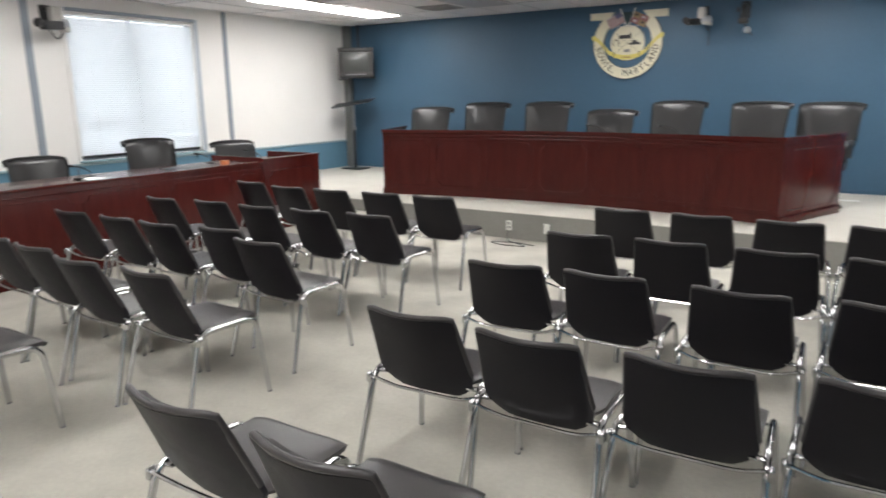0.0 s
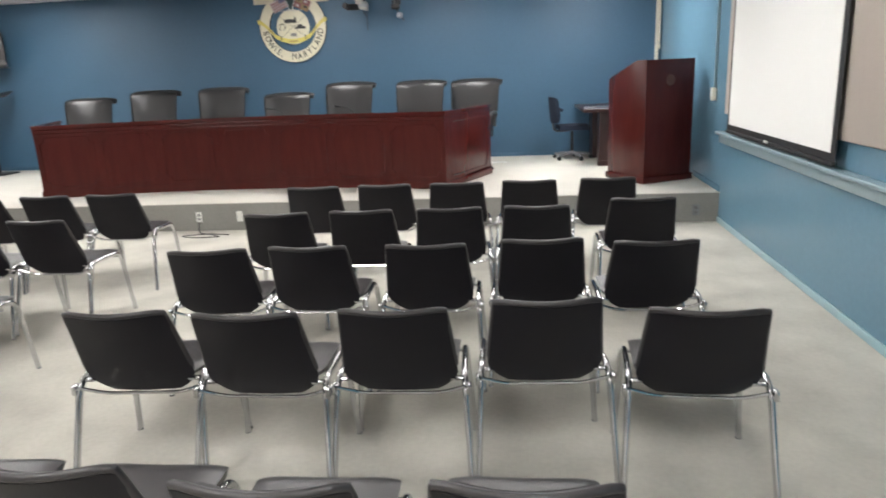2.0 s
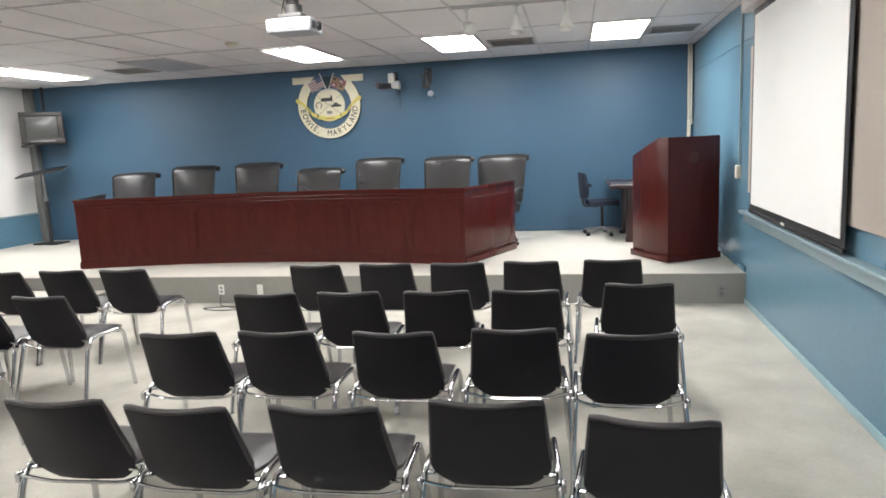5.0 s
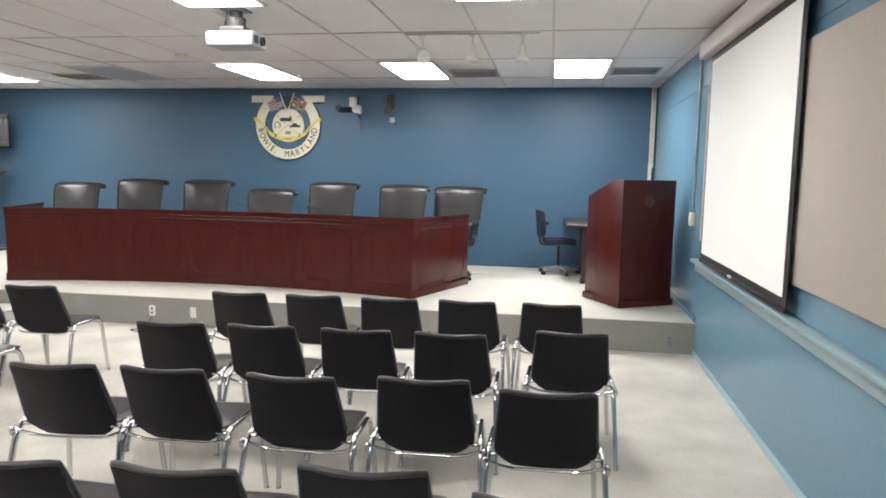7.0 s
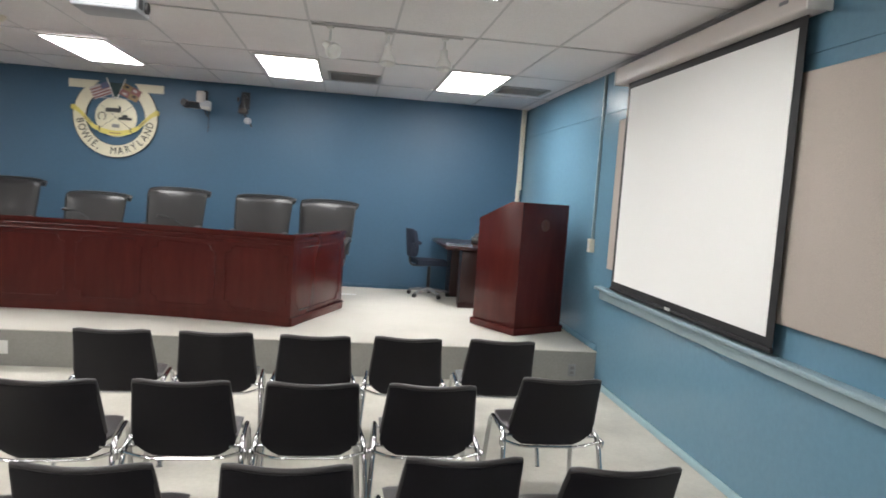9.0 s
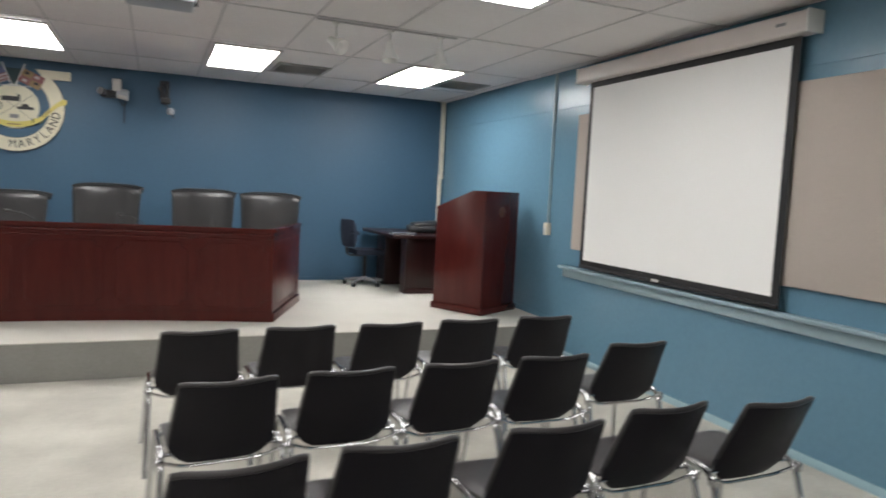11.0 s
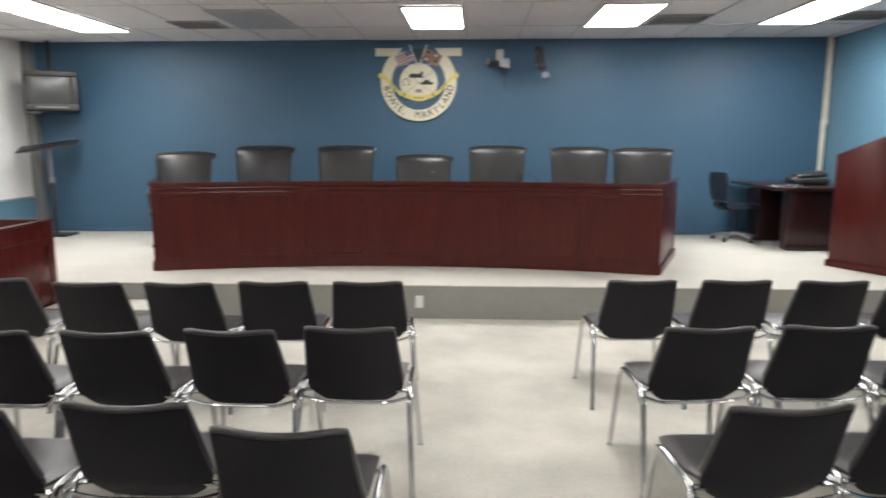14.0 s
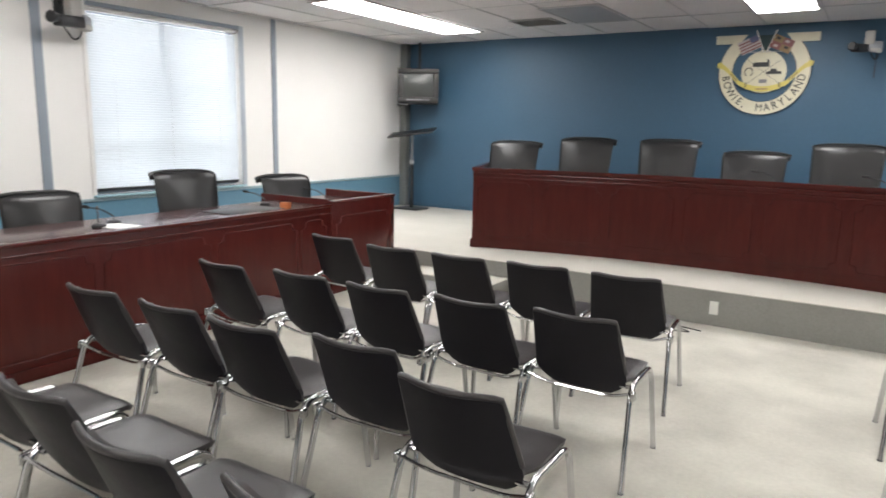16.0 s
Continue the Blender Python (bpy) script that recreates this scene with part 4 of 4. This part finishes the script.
# ---- cameras ----
def wall_camera(m, label, turn=-68):
    t = thing("wall_camera", m, label, "camera")
    part("wall_bracket", boxed(-0.035, 0.035, -0.015, 0, -0.05, 0.10, bevel=0.004), BLACKP, t)
    part("arm", tubed(round_path([(0, -0.01, 0.07), (0, -0.14, 0.07), (0, -0.15, 0.0)], 0.03), 0.016, 8), BLACKP, t)
    part("pan_head", boxed(-0.036, 0.036, -0.19, -0.11, -0.035, 0.075, bevel=0.012, seg=3), CAMGREY, t, "white motor housing")
    part("tilt_head", lathed([(0.03, -0.05), (0.042, -0.035), (0.042, 0.035), (0.03, 0.05)], 14, pose(0.045, -0.15, -0.05, 0, 90)), SILVERP, t)
    part("clamp", boxed(0.02, 0.11, -0.19, -0.11, -0.085, -0.05, bevel=0.01, m=pose(0, 0, 0, 0, 12, 0)), CAMGREY, t)
    b = part("camera_body", boxed(-0.032, 0.032, -0.10, 0.10, -0.032, 0.032, bevel=0.010, m=pose(-0.055, -0.20, -0.065, 4, 0, turn)), BLACKP, t, "black camera body")
    part("lens", lathed([(0.024, 0), (0.034, 0.05), (0.028, 0.055)], 14, pose(-0.055 + 0.097 * math.sin(radians(turn)), -0.20 - 0.097 * math.cos(radians(turn)), -0.058, 0, 0, turn) @ pose(0, 0, 0, 90)), BLACKP, b)
    part("cable", tubed(round_path([(0.03, -0.12, -0.05), (0.08, -0.10, -0.11), (0.05, -0.06, -0.16), (0.0, -0.02, -0.06)], 0.04), 0.005, 6), BLACKP, t)
    return t


wall_camera(pose(-1.34, YB, 2.68) @ Matrix.Scale(1.35, 4), "white and black video camera bracketed to wall", -25)
wc = wall_camera(pose(XL, 4.98, 2.62, 0, 0, 90) @ Matrix.Scale(1.6, 4), "white and black video camera by the window")
br = thing("camera_bracket", pose(-0.81, YB, 2.66) @ Matrix.Scale(1.4, 4), "empty black camera bracket with hanging cables", "bracket")
part("plate", boxed(-0.04, 0.04, -0.015, 0, -0.03, 0.13, bevel=0.004), BLACKP, br)
part("arm", tubed(round_path([(0, -0.01, 0.08), (0, -0.16, 0.08), (0.02, -0.18, -0.05)], 0.05), 0.022, 8), BLACKP, br)
part("clamp", boxed(-0.03, 0.05, -0.22, -0.13, -0.09, -0.04, bevel=0.012), TVBODY, br)
part("ball_head", lathed([(0.012, -0.03), (0.030, -0.02), (0.034, 0.0), (0.028, 0.02), (0.012, 0.03)], 14, pose(0.05, -0.17, -0.15)), SILVERP, br)
part("knob", boxed(-0.05, -0.03, -0.19, -0.16, 0.02, 0.06, bevel=0.006), TVBODY, br)
part("cable", tubed(round_path([(0.02, -0.1, 0.06), (-0.05, -0.12, -0.02), (0.05, -0.1, -0.14), (0.08, -0.1, -0.20)], 0.06), 0.007, 6), BLACKP, br)
solid("hanging_cable", tubed(round_path([(-1.27, YB - 0.08, 2.62), (-1.26, YB - 0.06, 2.45), (-1.265, YB - 0.05, 2.28)], 0.05), 0.006, 6), BLACKP, "short black cable hanging below the camera", "cable")


# ---- town seal on the back wall ----
SX, SZ = -2.426, 2.378
seal = thing("wall_seal", pose(SX, YB, SZ), "large cream and yellow town seal on the wall", "wall seal")


def ring_sector(r0, r1, a0, a1, d0, d1, n=48):
    pts = [(r1 * math.cos(a0 + (a1 - a0) * i / n), r1 * math.sin(a0 + (a1 - a0) * i / n)) for i in range(n + 1)]
    pts += [(r0 * math.cos(a1 + (a0 - a1) * i / n), r0 * math.sin(a1 + (a0 - a1) * i / n)) for i in range(n + 1)]
    bm = bmesh.new()
    N = n + 1
    A = [bm.verts.new((x, d0, z)) for x, z in pts]
    B = [bm.verts.new((x, d1, z)) for x, z in pts]
    for i in range(n):
        bm.faces.new((A[i], A[i + 1], A[2 * N - 2 - i], A[2 * N - 1 - i]))
        bm.faces.new((B[i + 1], B[i], B[2 * N - 1 - i], B[2 * N - 2 - i]))
    for i in range(2 * N):
        j = (i + 1) % (2 * N)
        bm.faces.new((A[i], B[i], B[j], A[j]))
    return bm


part("ring_edge", ring_sector(0.360, 0.522, radians(126), radians(414), -0.030, -0.003), SEALBLACK, seal, "dark painted edge of the ring")
part("horseshoe_ring", ring_sector(0.365, 0.515, radians(126), radians(414), -0.035, -0.004), SEALCREAM, seal)
for sx in (-1, 1):
    part("tab", prism([(sx * 0.58, 0.345), (sx * 0.58, 0.448), (sx * 0.22, 0.448), (sx * 0.30, 0.345)], -0.0335, -0.004, None, 0.003), SEALCREAM, seal)
part("disc", lathed([(0.256, 0), (0.256, 0.014), (0.25, 0.018)], 40, pose(0, -0.004, 0, 90)), SEALCREAM, seal)
for a in (38, 142):
    part("divider", boxed(-0.25, 0.25, -0.0245, -0.022, -0.0018, 0.0018, m=pose(0, 0, 0, 0, a, 0)), SEALBLACK, seal)
part("engine_shape", prism([(-0.13, 0.06), (0.06, 0.06), (0.06, 0.13), (0.03, 0.155), (0.03, 0.115), (-0.10, 0.115), (-0.13, 0.10)], -0.0275, -0.022), SEALBLACK, seal)
part("car_shape", prism([(0.03, -0.03), (0.20, -0.03), (0.20, 0.0), (0.15, 0.005), (0.14, 0.035), (0.08, 0.035), (0.07, 0.005), (0.03, 0.0)], -0.0275, -0.022), SEALBLACK, seal)
part("shoe_shape", tubed([(-0.17 + 0.045 * math.cos(a), -0.024, 0.0 + 0.05 * math.sin(a)) for a in [radians(-60 + 20 * k - 0) for k in range(16)]], 0.006, 6), SEALBLACK, seal)


part("building_shape", boxed(-0.045, 0.045, -0.026, -0.022, -0.135, -0.09), GREYP, seal)


def ribbon(pts, w, d):
    bm = bmesh.new()
    rows = []
    for x, z in pts:
        rows.append([bm.verts.new((x, yy, z + dz)) for yy, dz in ((-d - 0.012, -w / 2), (-d - 0.012, w / 2), (-d, w / 2), (-d, -w / 2))])
    for A, B in zip(rows, rows[1:]):
        for k in range(4):
            bm.faces.new((A[k], B[k], B[(k + 1) % 4], A[(k + 1) % 4]))
    bm.faces.new(rows[0][::-1])
    bm.faces.new(rows[-1])
    return bm


part("ribbon", ribbon([(-0.20 + 0.40 * i / 12, -0.172 - 0.035 * math.sin(math.pi * i / 12)) for i in range(13)], 0.062, 0.026), SEALYELLOW, seal)
for sx in (-1, 1):
    tail = round_path([(sx * x, 0, z) for x, z in ((0.19, -0.165), (0.265, -0.14), (0.345, -0.05), (0.42, 0.03), (0.47, 0.07), (0.525, 0.085))], 0.06, 3)
    part("ribbon_tail", ribbon([(p.x, p.z) for p in tail], 0.06, 0.039), SEALYELLOW, seal)
    part("fold_shadow", boxed(sx * 0.192 - 0.007, sx * 0.192 + 0.007, -0.053, -0.040, -0.185, -0.125, bevel=0.002), SEALBLACK, seal)
    part("ribbon_lettering", boxed(-0.06, 0.06, -0.0535, -0.0512, -0.007, 0.007, m=pose(sx * 0.335, 0, -0.062, 0, -sx * 46)), FLAGGOLD, seal)
    part("ribbon_fold", boxed(sx * 0.51 - 0.03, sx * 0.51 + 0.03, -0.06, -0.036, 0.06, 0.12, bevel=0.01), SEALYELLOW, seal)
    part("flag_pole", tubed([(sx * 0.02, -0.05, 0.24), (sx * 0.115, -0.055, 0.49)], 0.007, 6), WHITEP, seal)
part("ribbon_lettering", boxed(-0.07, 0.07, -0.0405, -0.0382, -0.214, -0.200), FLAGGOLD, seal)
part("flag_wedge", prism([(-0.02, 0.245), (0.02, 0.245), (0.10, 0.44), (-0.10, 0.44)], -0.012, -0.006), FLAGGREEN, seal)
part("cross_bar", boxed(-0.20, 0.20, -0.05, -0.04, 0.232, 0.240), SILVERP, seal)
fl = pose(-0.095, -0.054, 0.425, 0, -24, 0)
f1 = part("flag", boxed(-0.24, 0.0, -0.004, 0.0, -0.14, 0.02, m=fl), FLAGWHITE, seal, "striped red and white flag")
for k in range(4):
    part("stripe", boxed(-0.24, 0.0, -0.0065, -0.004, -0.132 + k * 0.036, -0.115 + k * 0.036, m=fl), FLAGRED, f1)
part("canton", boxed(-0.10, 0.0, -0.0085, -0.0066, -0.05, 0.02, m=fl), FLAGBLUE, f1)
fr = pose(0.095, -0.054, 0.425, 0, 24, 0)
f2 = part("flag", boxed(0.0, 0.24, -0.004, 0.0, -0.14, 0.02, m=fr), FLAGRED, seal, "quartered red and gold flag")
for x0, z0, mt in ((0.0, -0.06, FLAGGOLD), (0.12, -0.14, FLAGGOLD), (0.03, -0.03, SEALBLACK), (0.16, -0.1, SEALBLACK), (0.14, -0.03, FLAGWHITE), (0.04, -0.12, FLAGWHITE)):
    big = mt is FLAGGOLD
    part("quarter", boxed(x0, x0 + (0.118 if big else 0.045), -0.0065 if big else -0.009, -0.004, z0, z0 + (0.078 if big else 0.03), m=fr), mt, f2)


def letter(ch, angle, r, size, parent, mat):
    cu = bpy.data.curves.new("letter", "FONT")
    cu.body, cu.size, cu.align_x, cu.align_y, cu.extrude = ch, size, "CENTER", "CENTER", 0.002
    tmp = bpy.data.objects.new("letter", cu)
    scene.collection.objects.link(tmp)
    cu.offset = 0.0 if ch == "M" else 0.0009
    dg = bpy.context.evaluated_depsgraph_get()
    me = bpy.data.meshes.new_from_object(tmp.evaluated_get(dg))
    bpy.data.objects.remove(tmp)
    bpy.data.curves.remove(cu)
    me.materials.clear()
    me.materials.append(mat)
    o = new("letter", me)
    o.parent = parent
    a = radians(angle)
    o.matrix_local = Matrix.Translation((r * math.cos(a), -0.0375, r * math.sin(a))) @ Matrix.Rotation(-radians(angle + 90), 4, "Y") @ pose(0, 0, 0, 90) @ Matrix.Diagonal((0.92, 1.1, 1, 1))
    return o


for ch, a in zip("BOWIE,", (190, 201.5, 215, 226, 235, 243)):
    letter(ch, a, 0.437, 0.118, seal, SEALBLACK)
for k, ch in enumerate("MARYLAND"):
    letter(ch, 268 + k * 11.7, 0.437, 0.118, seal, SEALBLACK)


solid("paper_sheet", boxed(-0.10, 0.16, -0.05, 0.05, 0, 0.004), PAPER, "stray white paper on the stage carpet", "paper", m=pose(0.62, 9.92, STAGE_Z + 0.001, 0, 0, 8))

# ---- small things on the desks ----
def microphone(x, y, z, yaw, h):
    t = thing("desk_microphone", pose(x, y, z, 0, 0, yaw), "black gooseneck microphone on the desk", "microphone", "desk microphones")
    part("base", lathed([(0.05, 0), (0.05, 0.018), (0.03, 0.026)], 14), BLACKP, t)
    pts = round_path([(0, 0, 0.02), (0, 0, h * 0.5), (0, 0.10, h * 0.93), (0, 0.22, h)], 0.08)
    part("gooseneck", tubed(pts, 0.0048, 6), BLACKP, t)
    part("capsule", tubed([(0, 0.21, h), (0, 0.26, h + 0.006)], 0.012, 8), BLACKP, t)


dz = DZ - 0.0215
for x, y, yaw in ((-5.78, 3.98, 60), (-5.88, 4.16, 110), (-5.95, 5.72, 95)):
    microphone(x, y, dz, yaw, 0.11)
microphone(-5.8, 6.4, DZ - 0.054, 100, 0.14)
for th in (0.055, 0.16):
    p = arc(th, 0.22, Z0 + 0.752)
    microphone(p.x, p.y, p.z, 120, 0.21)
for x, y, yaw in ((-5.72, 4.08, 10),):
    solid("paper_sheets", boxed(-0.13, 0.13, -0.10, 0.10, 0, 0.006), PAPER, "loose white papers on the staff desk", "papers", m=pose(x, y, dz + 0.001, 0, 0, yaw))
solid("orange_box", boxed(-0.04, 0.04, -0.03, 0.03, 0, 0.055, bevel=0.003), ORANGE, "small orange card box on the staff desk", "box", m=pose(-5.62, 5.66, dz + 0.001, 0, 0, 12))
solid("desk_blotter", boxed(-0.2, 0.2, -0.3, 0.3, 0, 0.006, bevel=0.002), BLACKP, "black desk blotter on the staff desk", "blotter", m=pose(-5.78, 5.32, dz + 0.001, 0, 0, 3))
